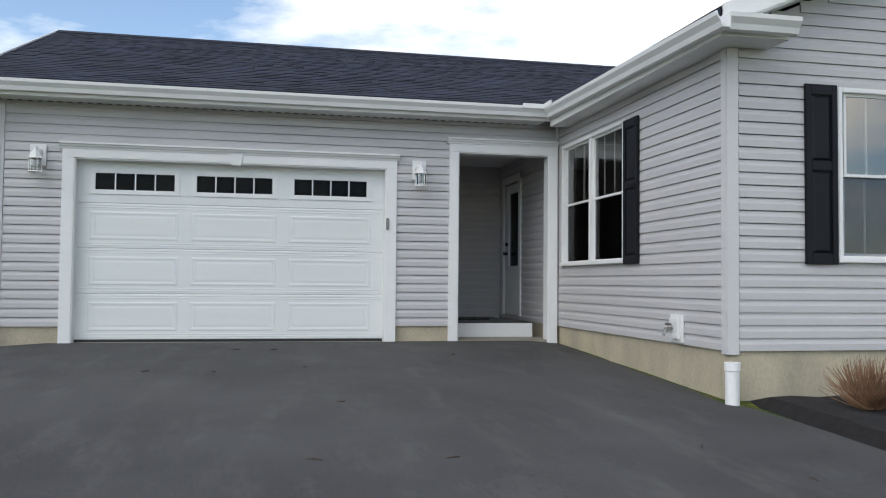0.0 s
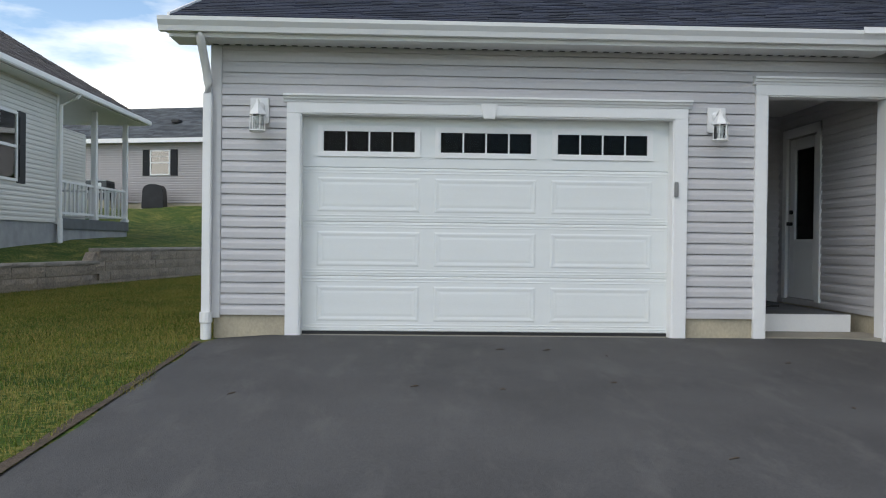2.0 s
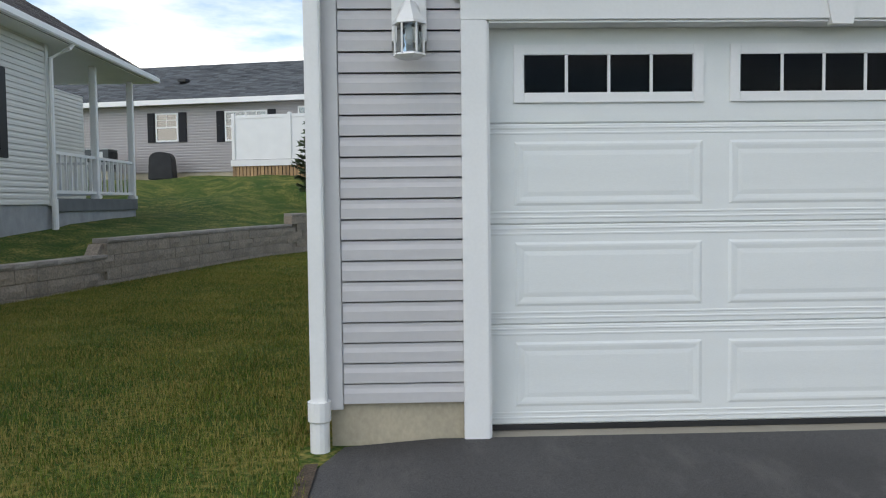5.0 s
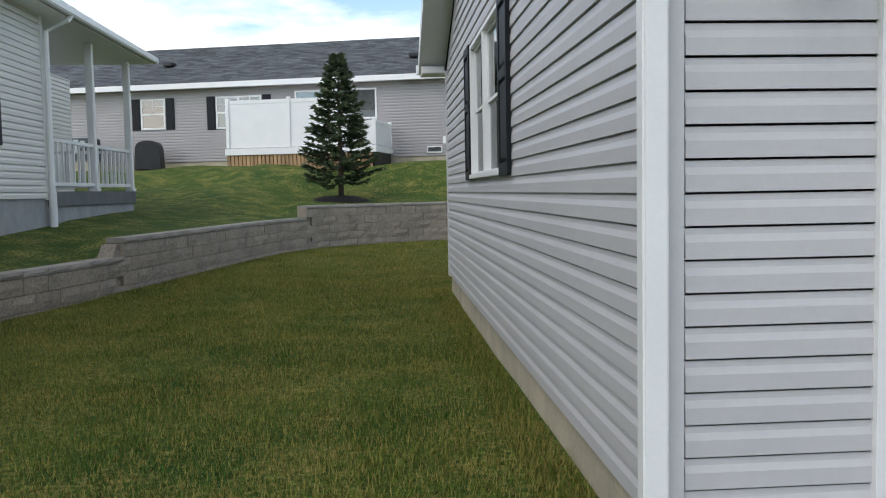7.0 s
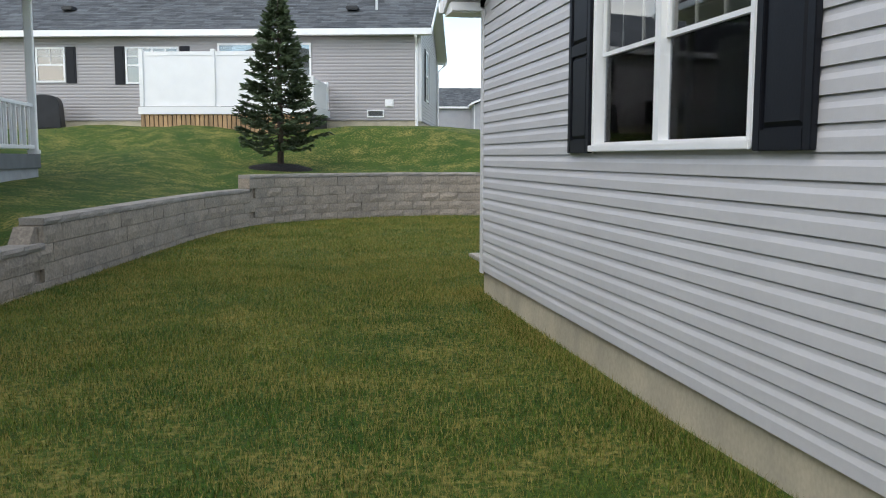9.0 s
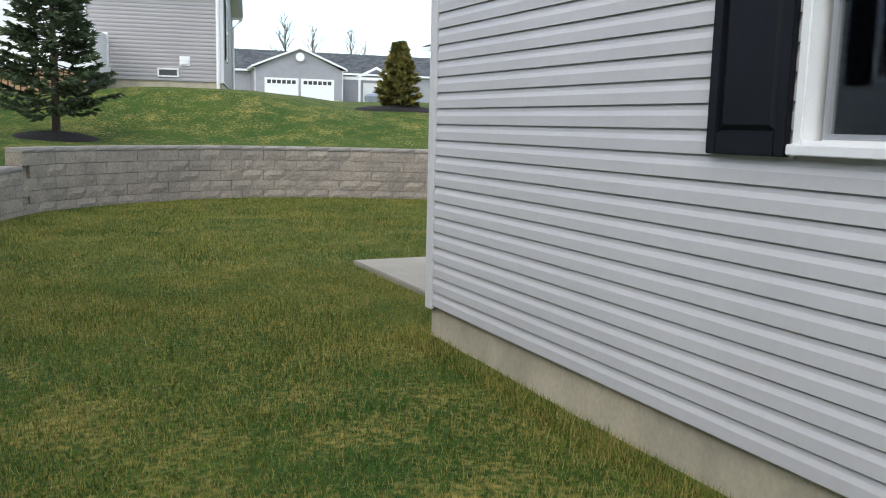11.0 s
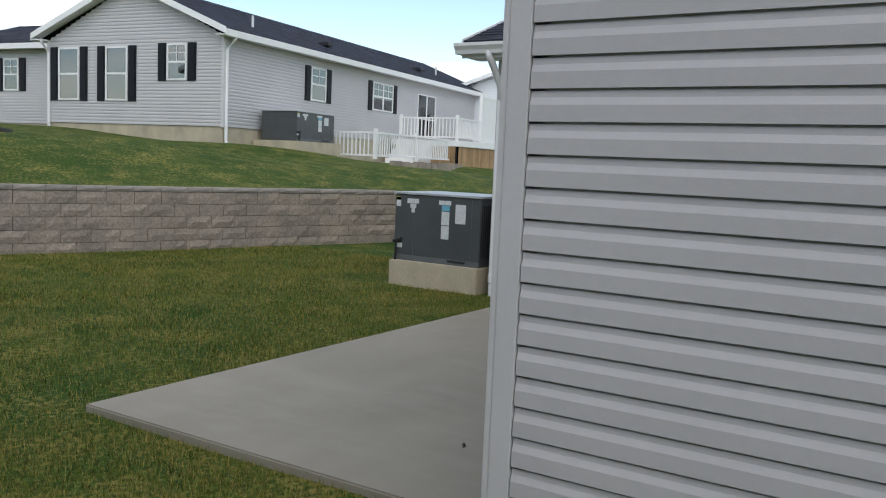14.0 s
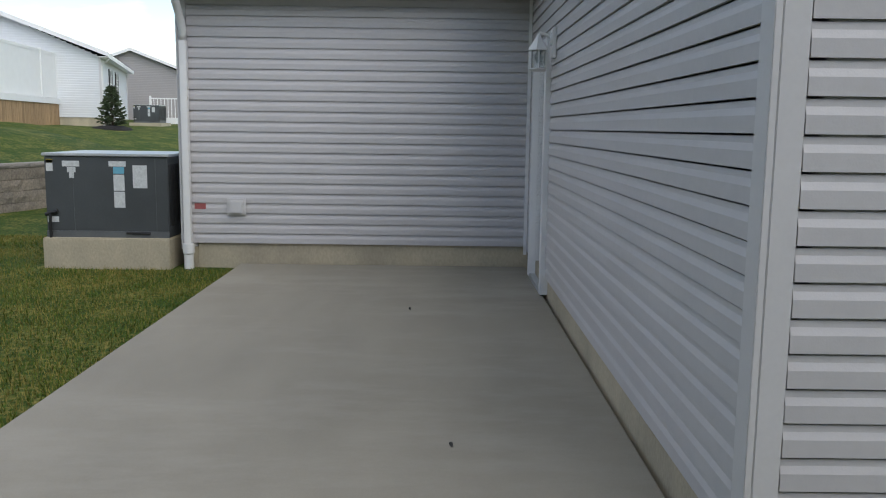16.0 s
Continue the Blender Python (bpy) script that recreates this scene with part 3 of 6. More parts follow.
# ---- the house ----
def core_wall(name, x0, x1, y0, y1, z0, z1, label, holes=(), axis="x"):
    """A wall body with thickness, split round its openings (u along the axis, z)."""
    bm = bm_new()
    a0, a1 = (x0, x1) if axis == "x" else (y0, y1)
    cuts = sorted({a0, a1, *[h[0] for h in holes], *[h[1] for h in holes]})
    for c0, c1 in zip(cuts, cuts[1:]):
        m = (c0 + c1) / 2
        zs = [(z0, z1)]
        for h0, h1, b, t in holes:
            if h0 < m < h1:
                zs = [(q0, q1) for q0, q1 in ((z0, b), (t, z1)) if q1 - q0 > 0.005]
        for q0, q1 in zs:
            if axis == "x":
                box(bm, c0, c1, y0, y1, q0, q1)
            else:
                box(bm, x0, x1, c0, c1, q0, q1)
    return solid(name, bm, SIDING, label, "wall")


T = 0.14
GD0, GD1, GDT = -2.19, 1.53, 2.97
EN0, EN1, ENT = 2.47, 3.70, 3.21
w_s = core_wall("wall_south", GARAGE_X + 0.01, WEST_F - 0.002, FRONT, FRONT + T, SILL, EAVE + 0.05, "grey lap siding garage front wall", ((GD0, GD1, 0.0, GDT), (EN0, EN1, 0.0, ENT)))
sid_s = thing("siding_south", "mauve-grey dutch-lap vinyl siding on the garage front", "siding", facing(WEST_F, FRONT, 0, 0, -1), kind="structure")
u = lambda x: WEST_F - x
siding(sid_s, WEST_F - GARAGE_X - 0.09, SILL, EAVE, ((u(1.665), u(-2.325), 0, 3.13), (u(3.85), u(2.35), 0, 3.40), (u(2.05), u(1.87), 2.79, 3.05), (u(-2.50), u(-2.68), 2.79, 3.05)), SIDING)

WIN_S0, WIN_S1, WIN_SB, WIN_ST = 14.20, 16.17, 2.17, 3.40
w_w = core_wall("wall_west", GARAGE_X, GARAGE_X + T, FRONT + T + 0.002, BACK - T - 0.002, SILL, EAVE + 0.05, "grey lap siding garage side wall", ((WIN_S0, WIN_S1, WIN_SB, WIN_ST),), "y")
RIDGE_Y, RIDGE_Z = (FRONT + BACK) / 2, 5.62
SLOPE = (RIDGE_Z - 3.78) / (RIDGE_Y - (FRONT - 0.42))
bm = bm_new()
gv = [[bm.verts.new(p) for p in ((x, FRONT, EAVE + 0.052), (x, BACK, EAVE + 0.052), (x, RIDGE_Y, RIDGE_Z - 0.14))] for x in (GARAGE_X + 0.001, GARAGE_X + T)]
bm.faces.new(gv[0])
bm.faces.new(gv[1][::-1])
for i in range(3):
    bm.faces.new((gv[0][i], gv[0][(i + 1) % 3], gv[1][(i + 1) % 3], gv[1][i]))
solid("wall_west_gable", bm, SIDING, "grey siding gable above the garage side wall", "wall")
sid_w = thing("siding_west", "grey dutch-lap vinyl siding on the garage side", "siding", facing(GARAGE_X, FRONT, 0, -1, 0), kind="structure")
L_W = BACK - FRONT


def gable_span(z):
    if z < EAVE - 0.1:
        return (0.09, L_W - 0.09)
    k = (z - (EAVE - 0.1)) / SLOPE
    return (min(0.09 + k, L_W / 2), max(L_W - 0.09 - k, L_W / 2))


siding(sid_w, L_W, SILL, RIDGE_Z - 0.2, ((WIN_S0 - FRONT, WIN_S1 - FRONT, WIN_SB, WIN_ST),), SIDING, gable_span)

w_n = core_wall("wall_north", GARAGE_X + 0.01, WEST_B - 0.002, BACK - T, BACK, SILL, EAVE + 0.05, "grey lap siding wall behind the patio", ((2.02, 2.93, 0, 2.98),))
sid_n = thing("siding_north", "grey dutch-lap vinyl siding on the wall by the patio", "siding", facing(GARAGE_X, BACK, 0, 0, 1), kind="structure")
siding(sid_n, WEST_B - GARAGE_X - 0.02, SILL, EAVE, ((1.93 - GARAGE_X, 3.02 - GARAGE_X, 0, 3.06), ), SIDING)

# main house: west wall, front gable wing and rear
WW0, WW1, WWB, WWT = 8.62, 10.58, 1.745, 3.30
w_wf = core_wall("wall_wing_west", WEST_F, WEST_F + T, WING_Y + T + 0.002, 13.9, SILL, EAVE + 0.05, "grey siding wall of the front wing", ((WW0, WW1, WWB, WWT), (12.5, 13.35, 1.02, 3.1)), "y")
sid_wf = thing("siding_wing_west", "mauve-grey vinyl siding on the wing beside the driveway", "siding", facing(WEST_F, WING_Y, 0, -1, 0), kind="structure")
siding(sid_wf, 13.7 - WING_Y, SILL, EAVE, ((WW0 - WING_Y, WW1 - WING_Y, WWB, WWT), (10.72 - WING_Y, 10.93 - WING_Y, 0, 3.3), (12.4 - WING_Y, 13.45 - WING_Y, 0, 3.2), (-0.1, 0.09, 0, 5)), SIDING)
FW0, FW1, FWB, FWT = 4.885, 6.55, 1.72, 3.24
w_f = core_wall("wall_wing_south", WEST_F + 0.01, EAST, WING_Y, WING_Y + T, SILL, EAVE + 0.05, "grey siding front gable wall", ((FW0, FW1, FWB, FWT),))
MAIN_RX, MAIN_RZ = (WEST_F + EAST) / 2, 3.78 + SLOPE * ((EAST - WEST_F) / 2 + 0.42)
sid_f = thing("siding_wing_south", "mauve-grey vinyl siding on the front gable", "siding", facing(EAST, WING_Y, 0, 0, -1), kind="structure")
L_F = EAST - WEST_F


def front_span(z):
    if z < EAVE + 0.1:
        return (0.09, L_F - 0.09)
    k = (z - (EAVE + 0.1)) / SLOPE
    return (min(0.09 + k, L_F / 2), max(L_F - 0.09 - k, L_F / 2))


siding(sid_f, L_F, SILL, MAIN_RZ - 0.2, ((EAST - FW1, EAST - FW0, FWB, FWT),), SIDING, front_span)
bm = bm_new()
for yy in (WING_Y + 0.002, REAR_Y - T):
    gv = [[bm.verts.new(p) for p in ((WEST_B if yy > 15 else WEST_F, q, EAVE + 0.052), (EAST, q, EAVE + 0.052), (MAIN_RX, q, MAIN_RZ - 0.14))] for q in (yy, yy + T)]
    bm.faces.new(gv[0])
    bm.faces.new(gv[1][::-1])
    for i in range(3):
        bm.faces.new((gv[0][i], gv[0][(i + 1) % 3], gv[1][(i + 1) % 3], gv[1][i]))
solid("wall_main_gables", bm, SIDING, "grey siding gables of the main house", "wall")
core_wall("wall_rear_west", WEST_B, WEST_B + T, BACK - T, REAR_Y - T - 0.002, SILL + 0.045, EAVE + 0.05, "grey siding wall at the patio end", (), "y")
sid_rw = thing("siding_rear_west", "grey dutch-lap vinyl siding on the wall at the patio end", "siding", facing(WEST_B, BACK, 0, -1, 0), kind="structure")
siding(sid_rw, REAR_Y - BACK - 0.09, SILL + 0.045, EAVE, (), SIDING)
core_wall("wall_rear_north", WEST_B + 0.01, EAST, REAR_Y - T, REAR_Y, SILL, EAVE + 0.05, "grey siding rear wall")
core_wall("wall_east", EAST - T, EAST, WING_Y + T, REAR_Y - T, SILL, EAVE + 0.05, "grey siding east wall", (), "y")

# foundation
found = thing("foundation", "weathered yellowish concrete foundation wall", "foundation", pose(0, 0, 0), kind="structure")
for x0, x1, y0, y1 in ((GARAGE_X + 0.02, GD0 - 0.10, FRONT + 0.012, FRONT + 0.15), (GD1 + 0.10, EN0 - 0.08, FRONT + 0.012, FRONT + 0.15), (GARAGE_X + 0.02, GARAGE_X + 0.15, FRONT + 0.152, BACK - 0.15), (GARAGE_X + 0.02, WEST_B - 0.002, BACK - 0.148, BACK - 0.01),
                       (WEST_F + 0.012, WEST_F + 0.15, WING_Y + 0.15, 13.9), (WEST_F + 0.012, EAST, WING_Y + 0.012, WING_Y + 0.148), (WEST_B + 0.012, WEST_B + 0.15, BACK, REAR_Y - 0.15), (WEST_B + 0.012, EAST, REAR_Y - 0.148, REAR_Y - 0.012)):
    bm = bm_new()
    box(bm, x0, x1, y0, y1, -0.2, SILL + (0.041 if x0 == WEST_B + 0.012 and y0 == BACK else -0.004), 0.004)
    part("footing_wall", bm, FOUNDATION, found)

# corner posts
posts = thing("corner_posts", "light grey vinyl corner posts", "trim", pose(0, 0, 0), kind="structure")


def corner_post(x, y, sx, sy, z0=SILL - 0.03, z1=EAVE):
    """An L-shaped outside corner: sx, sy point into the walls from the corner."""
    bm = bm_new()
    box(bm, *sorted((x - sx * 0.022, x + sx * 0.085)), *sorted((y - sy * 0.022, y + sy * 0.002)), z0, z1, 0.003)
    box(bm, *sorted((x - sx * 0.022, x + sx * 0.002)), *sorted((y + sy * 0.003, y + sy * 0.085)), z0, z1, 0.003)
    part("corner_post", bm, GREY_TRIM, posts)


corner_post(GARAGE_X, FRONT, 1, 1)
corner_post(GARAGE_X, BACK, 1, -1)
corner_post(WEST_F, WING_Y, 1, 1)
corner_post(WEST_B, REAR_Y, 1, -1)
bm = bm_new()
box(bm, WEST_B - 0.035, WEST_B - 0.018, BACK + 0.018, BACK + 0.05, SILL - 0.04, EAVE)
box(bm, WEST_F - 0.05, WEST_F - 0.02, FRONT - 0.05, FRONT - 0.02, 3.42, EAVE)
part("inside_corner", bm, WHITE, posts)


# roofs
def roof_slab(name, pts, label, material, thick=0.09):
    """A roof deck from four corner points, with thickness below."""
    bm = bm_new()
    top = [bm.verts.new(p) for p in pts]
    low_ = [bm.verts.new((p[0], p[1], p[2] - thick)) for p in pts]
    bm.faces.new(top)
    bm.faces.new(low_[::-1])
    for i in range(len(pts)):
        j = (i + 1) % len(pts)
        bm.faces.new((top[i], top[j], low_[j], low_[i]))
    return solid(name, bm, material, label, "roof")


RX0 = GARAGE_X - 0.33
E_Y0, E_Y1, E_Z = FRONT - 0.36, BACK + 0.36, 3.79
len_s = math.hypot(RIDGE_Y - E_Y0, RIDGE_Z - E_Z)
up_s = Vector((0, RIDGE_Y - E_Y0, RIDGE_Z - E_Z)).normalized()
up_n = Vector((0, -(E_Y1 - RIDGE_Y), RIDGE_Z - E_Z)).normalized()
r1 = roof_slab("roof_garage_south", [(RX0, E_Y0, E_Z), (7.4, E_Y0, E_Z), (7.4, RIDGE_Y, RIDGE_Z), (RX0, RIDGE_Y, RIDGE_Z)], "charcoal asphalt shingle garage roof", SHINGLE)
r2 = roof_slab("roof_garage_north", [(RX0, E_Y1, E_Z), (7.4, E_Y1, E_Z), (7.4, RIDGE_Y, RIDGE_Z), (RX0, RIDGE_Y, RIDGE_Z)], "charcoal asphalt shingle garage roof", SHINGLE)
main_e = WEST_B - 0.36
main_rz = E_Z + SLOPE * (MAIN_RX - main_e)
up_m = Vector((MAIN_RX - main_e, 0, main_rz - E_Z)).normalized()
m_y0, m_y1 = WING_Y - 0.33, REAR_Y + 0.33
wing_e = WEST_F - 0.24
r3 = roof_slab("roof_main_west", [(main_e + 0.35, m_y0, E_Z - 0.03), (main_e + 0.2, BACK - 1, E_Z - 0.03), (main_e, BACK, E_Z), (main_e, m_y1, E_Z), (MAIN_RX, m_y1, main_rz), (MAIN_RX, m_y0, main_rz)], "charcoal asphalt shingle main roof", SHINGLE)
r4 = roof_slab("roof_main_east", [(EAST + 0.36, m_y0, E_Z), (EAST + 0.36, m_y1, E_Z), (MAIN_RX, m_y1, main_rz), (MAIN_RX, m_y0, main_rz)], "charcoal asphalt shingle main roof", SHINGLE)
shingles(r1, (RX0, E_Y0, E_Z), (1, 0, 0), up_s, 0, 10.2, len_s, SHINGLE)
shingles(r3, (main_e, 19.5, E_Z), (0, 1, 0), up_m, 0, m_y1 - 19.5, 3.5, SHINGLE)
bm = bm_new()
extrude_profile(bm, [(-0.14, -0.05), (0, 0.02), (0.14, -0.05), (0, 0.0)], (RX0, RIDGE_Y, RIDGE_Z + 0.012), (6.6, RIDGE_Y, RIDGE_Z + 0.012), (0, 1, 0))
part("ridge_cap", bm, SHINGLE, r1)

eaves = thing("eaves", "white soffits, fascia boards and gutters", "eaves", pose(0, 0, 0), kind="structure")
bm = bm_new()
box(bm, RX0, WEST_F - 0.3, E_Y0 + 0.01, FRONT, EAVE, EAVE + 0.02)
part("soffit", bm, WHITE, eaves)
bm = bm_new()
box(bm, RX0 + 0.004, WEST_B - 0.3, BACK, E_Y1 - 0.01, EAVE, EAVE + 0.02)
part("soffit", bm, WHITE, eaves)
bm = bm_new()
box(bm, wing_e + 0.01, WEST_F, WING_Y - 0.33, E_Y0, EAVE - 0.075, EAVE + 0.017)
box(bm, WEST_F + 0.001, wing_e + 0.6, WING_Y - 0.33, WING_Y - 0.024, EAVE - 0.075, EAVE + 0.05)
box(bm, main_e + 0.01, WEST_B, BACK + 0.3, REAR_Y + 0.3, EAVE - 0.003, EAVE + 0.017)
part("soffit", bm, WHITE, eaves)
# soffit vent slots
bm = bm_new()
x = GARAGE_X
while x < WEST_F - 0.45:
    box(bm, x, x + 0.055, FRONT - 0.06, FRONT - 0.025, EAVE - 0.004, EAVE - 0.001)
    x += 0.11
y = BACK + 0.1
while y < REAR_Y:
    box(bm, WEST_B - 0.075, WEST_B - 0.035, y, y + 0.055, EAVE - 0.007, EAVE - 0.004)
    y += 0.11
tagged(part("vent_slots", bm, DARK, eaves), kind="stuff")
bm = bm_new()
box(bm, RX0, wing_e + 0.05, E_Y0 - 0.012, E_Y0 + 0.009, EAVE - 0.01, E_Z - 0.02)
box(bm, RX0, main_e, E_Y1 - 0.009, E_Y1 + 0.012, EAVE - 0.01, E_Z - 0.02)
box(bm, wing_e - 0.012, wing_e + 0.009, m_y0, E_Y0 - 0.013, EAVE - 0.08, E_Z - 0.03)
box(bm, main_e - 0.012, main_e + 0.009, E_Y1 + 0.013, m_y1, EAVE - 0.01, E_Z - 0.02)
part("fascia", bm, WHITE, eaves)
gutter(eaves, (RX0 - 0.08, E_Y0 - 0.012, E_Z - 0.035), (wing_e - 0.01, E_Y0 - 0.012, E_Z - 0.035), (0, -1, 0))
gutter(eaves, (wing_e - 0.012, E_Y0 - 0.13, E_Z - 0.05), (wing_e - 0.012, m_y0 - 0.15, E_Z - 0.12), (-1, 0, 0))
gutter(eaves, (wing_e - 0.01, m_y0 - 0.03, E_Z - 0.12), (wing_e + 0.62, m_y0 - 0.03, E_Z - 0.12), (0, -1, 0))
gutter(eaves, (main_e - 0.012, E_Y1 + 0.13, E_Z - 0.035), (main_e - 0.012, m_y1 + 0.05, E_Z - 0.035), (-1, 0, 0))
gutter(eaves, (RX0 - 0.05, E_Y1 + 0.012, E_Z - 0.035), (main_e, E_Y1 + 0.012, E_Z - 0.035), (0, 1, 0))
# splash guard over the inner valley
bm = bm_new()
box(bm, wing_e - 0.42, wing_e - 0.13, E_Y0 - 0.16, E_Y0 - 0.145, E_Z - 0.07, E_Z - 0.01)
box(bm, wing_e - 0.15, wing_e - 0.135, E_Y0 - 0.42, E_Y0 - 0.165, E_Z - 0.07, E_Z - 0.01)
part("splash_guard", bm, WHITE, eaves)


def rake(bm, p0, p1, out, d=0.17, w=0.025):
    extrude_profile(bm, [(0, 0.03), (w, 0.03), (w, -d), (0, -d)], p0, p1, out)


bm = bm_new()
rake(bm, (RX0, E_Y0, E_Z), (RX0, RIDGE_Y, RIDGE_Z), (-1, 0, 0))
rake(bm, (RX0, E_Y1, E_Z), (RX0, RIDGE_Y, RIDGE_Z), (-1, 0, 0))
rake(bm, (wing_e, m_y0, E_Z - 0.04), (MAIN_RX, m_y0, main_rz - 0.04), (0, -1, 0), 0.15)
rake(bm, (main_e, m_y1, E_Z), (MAIN_RX, m_y1, main_rz), (0, 1, 0))
part("rake_board", bm, WHITE, eaves)
bm = bm_new()
for p0, p1, s in (((GARAGE_X - 0.001, E_Y0, E_Z - 0.13), (GARAGE_X - 0.001, RIDGE_Y, RIDGE_Z - 0.13), (-1, 0, 0)), ((GARAGE_X - 0.001, E_Y1, E_Z - 0.13), (GARAGE_X - 0.001, RIDGE_Y, RIDGE_Z - 0.13), (-1, 0, 0)), ((wing_e, WING_Y - 0.004, E_Z - 0.19), (MAIN_RX, WING_Y - 0.004, main_rz - 0.19), (0, -1, 0))):
    extrude_profile(bm, [(0, 0), (0.33, 0), (0.33, -0.02), (0, -0.02)], p0, p1, s)
part("rake_soffit", bm, WHITE, eaves)
# boxed returns at the gable foot
bm = bm_new()
for yy0, yy1 in ((E_Y0 - 0.012, FRONT - 0.03), (BACK + 0.03, E_Y1 + 0.012)):
    box(bm, RX0 + 0.003, GARAGE_X - 0.024, yy0 + 0.013, yy1, EAVE - 0.012, E_Z - 0.1)
part("eave_return", bm, WHITE, eaves)

downspout(GARAGE_X - 0.035, FRONT - 0.02, 3.66, 0.73, (-0.0, -1), 0.40)
downspout(WEST_B - 0.02, REAR_Y - 0.07, 3.66, 0.74, (-1, 0), 0.40)

# ---- garage door ----
gdoor = thing("garage_door", "white sectional raised-panel garage door, shut, windows in the top row", "garage door", pose(0, 0, 0), kind="structure")
DY = FRONT + 0.12
door_w = GD1 - GD0
secs = ((0.785, 1.335), (1.337, 1.882), (1.884, 2.425), (2.427, 2.985))
PC = (-1.52, -0.345, 0.835)
for i, (z0, z1) in enumerate(secs):
    bm = bm_new()
    extrude_profile(bm, [(0.045, 0.0), (0.006, 0.0), (0.0, 0.008), (0.0, z1 - z0 - 0.008), (0.006, z1 - z0), (0.045, z1 - z0)], (GD0 + 0.005, DY, z0), (GD1 - 0.005, DY, z0), (0, 1, 0))
    if i < 3:
        # ribs across the seam
        for zz in (z0 + 0.028, z0 + 0.056, z1 - 0.03, z1 - 0.058):
            extrude_profile(bm, [(0.001, 0), (-0.0025, 0.004), (-0.0025, 0.012), (0.001, 0.016)], (GD0 + 0.01, DY, zz), (GD1 - 0.01, DY, zz), (0, 1, 0))
    sec = part("door_section", bm, DOOR_WHITE, gdoor)
    for c in PC:
        bm = bm_new()
        if i < 3:
            x0, x1, p0, p1 = c - 0.515, c + 0.515, z0 + 0.10, z1 - 0.095
            lv = ((0, 0.0), (0.014, -0.005), (0.026, -0.005), (0.05, -0.0015), (0.075, -0.004))
            rings = [[bm.verts.new(p) for p in ((x0 + d, DY + y, p0 + d), (x1 - d, DY + y, p0 + d), (x1 - d, DY + y, p1 - d), (x0 + d, DY + y, p1 - d))] for d, y in lv]
            for a, b in zip(rings, rings[1:]):
                for k in range(4):
                    bm.faces.new((a[k], a[(k + 1) % 4], b[(k + 1) % 4], b[k]))
            bm.faces.new(rings[-1])
            part("raised_panel", bm, DOOR_WHITE, sec)
        else:
            c2 = {PC[0]: -1.52, PC[1]: -0.345, PC[2]: 0.84}[c]
            x0, x1, p0, p1 = c2 - 0.46, c2 + 0.46, 2.59, 2.79
            for fx0, fx1, fz0, fz1 in ((x0 - 0.055, x0, p0 - 0.055, p1 + 0.055), (x1, x1 + 0.055, p0 - 0.055, p1 + 0.055), (x0, x1, p0 - 0.055, p0), (x0, x1, p1, p1 + 0.055)):
                box(bm, fx0, fx1, DY - 0.014, DY + 0.002, fz0, fz1, 0.003)
            for k in range(1, 4):
                xx = x0 + 0.92 * k / 4
                box(bm, xx - 0.008, xx + 0.008, DY - 0.010, DY - 0.002, p0, p1)
            fr = part("window_frame", bm, WHITE, sec)
            for k in range(4):
                g = bm_new()
                box(g, x0 + 0.23 * k + 0.009, x0 + 0.23 * (k + 1) - 0.009, DY - 0.006, DY - 0.003, p0, p1)
                part("pane", g, GARAGE_GLASS, fr)
                # black sheet added behind the pane as the garage's unlit inside
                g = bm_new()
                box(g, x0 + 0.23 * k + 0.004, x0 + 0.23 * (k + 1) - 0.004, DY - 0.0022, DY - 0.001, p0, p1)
                part("room_shade_sheet", g, DARK, fr)
bm = bm_new()
box(bm, GD0, GD1, DY - 0.002, DY + 0.04, 0.755, 0.783)
part("bottom_seal", bm, DARK, gdoor, "black rubber bottom seal")
bm = bm_new()
box(bm, GD0, GD1, FRONT - 0.02, DY + 0.3, 0.5, 0.752, 0.004)
solid("garage_apron", bm, CONCRETE, "narrow concrete sill under the garage door", "sill")


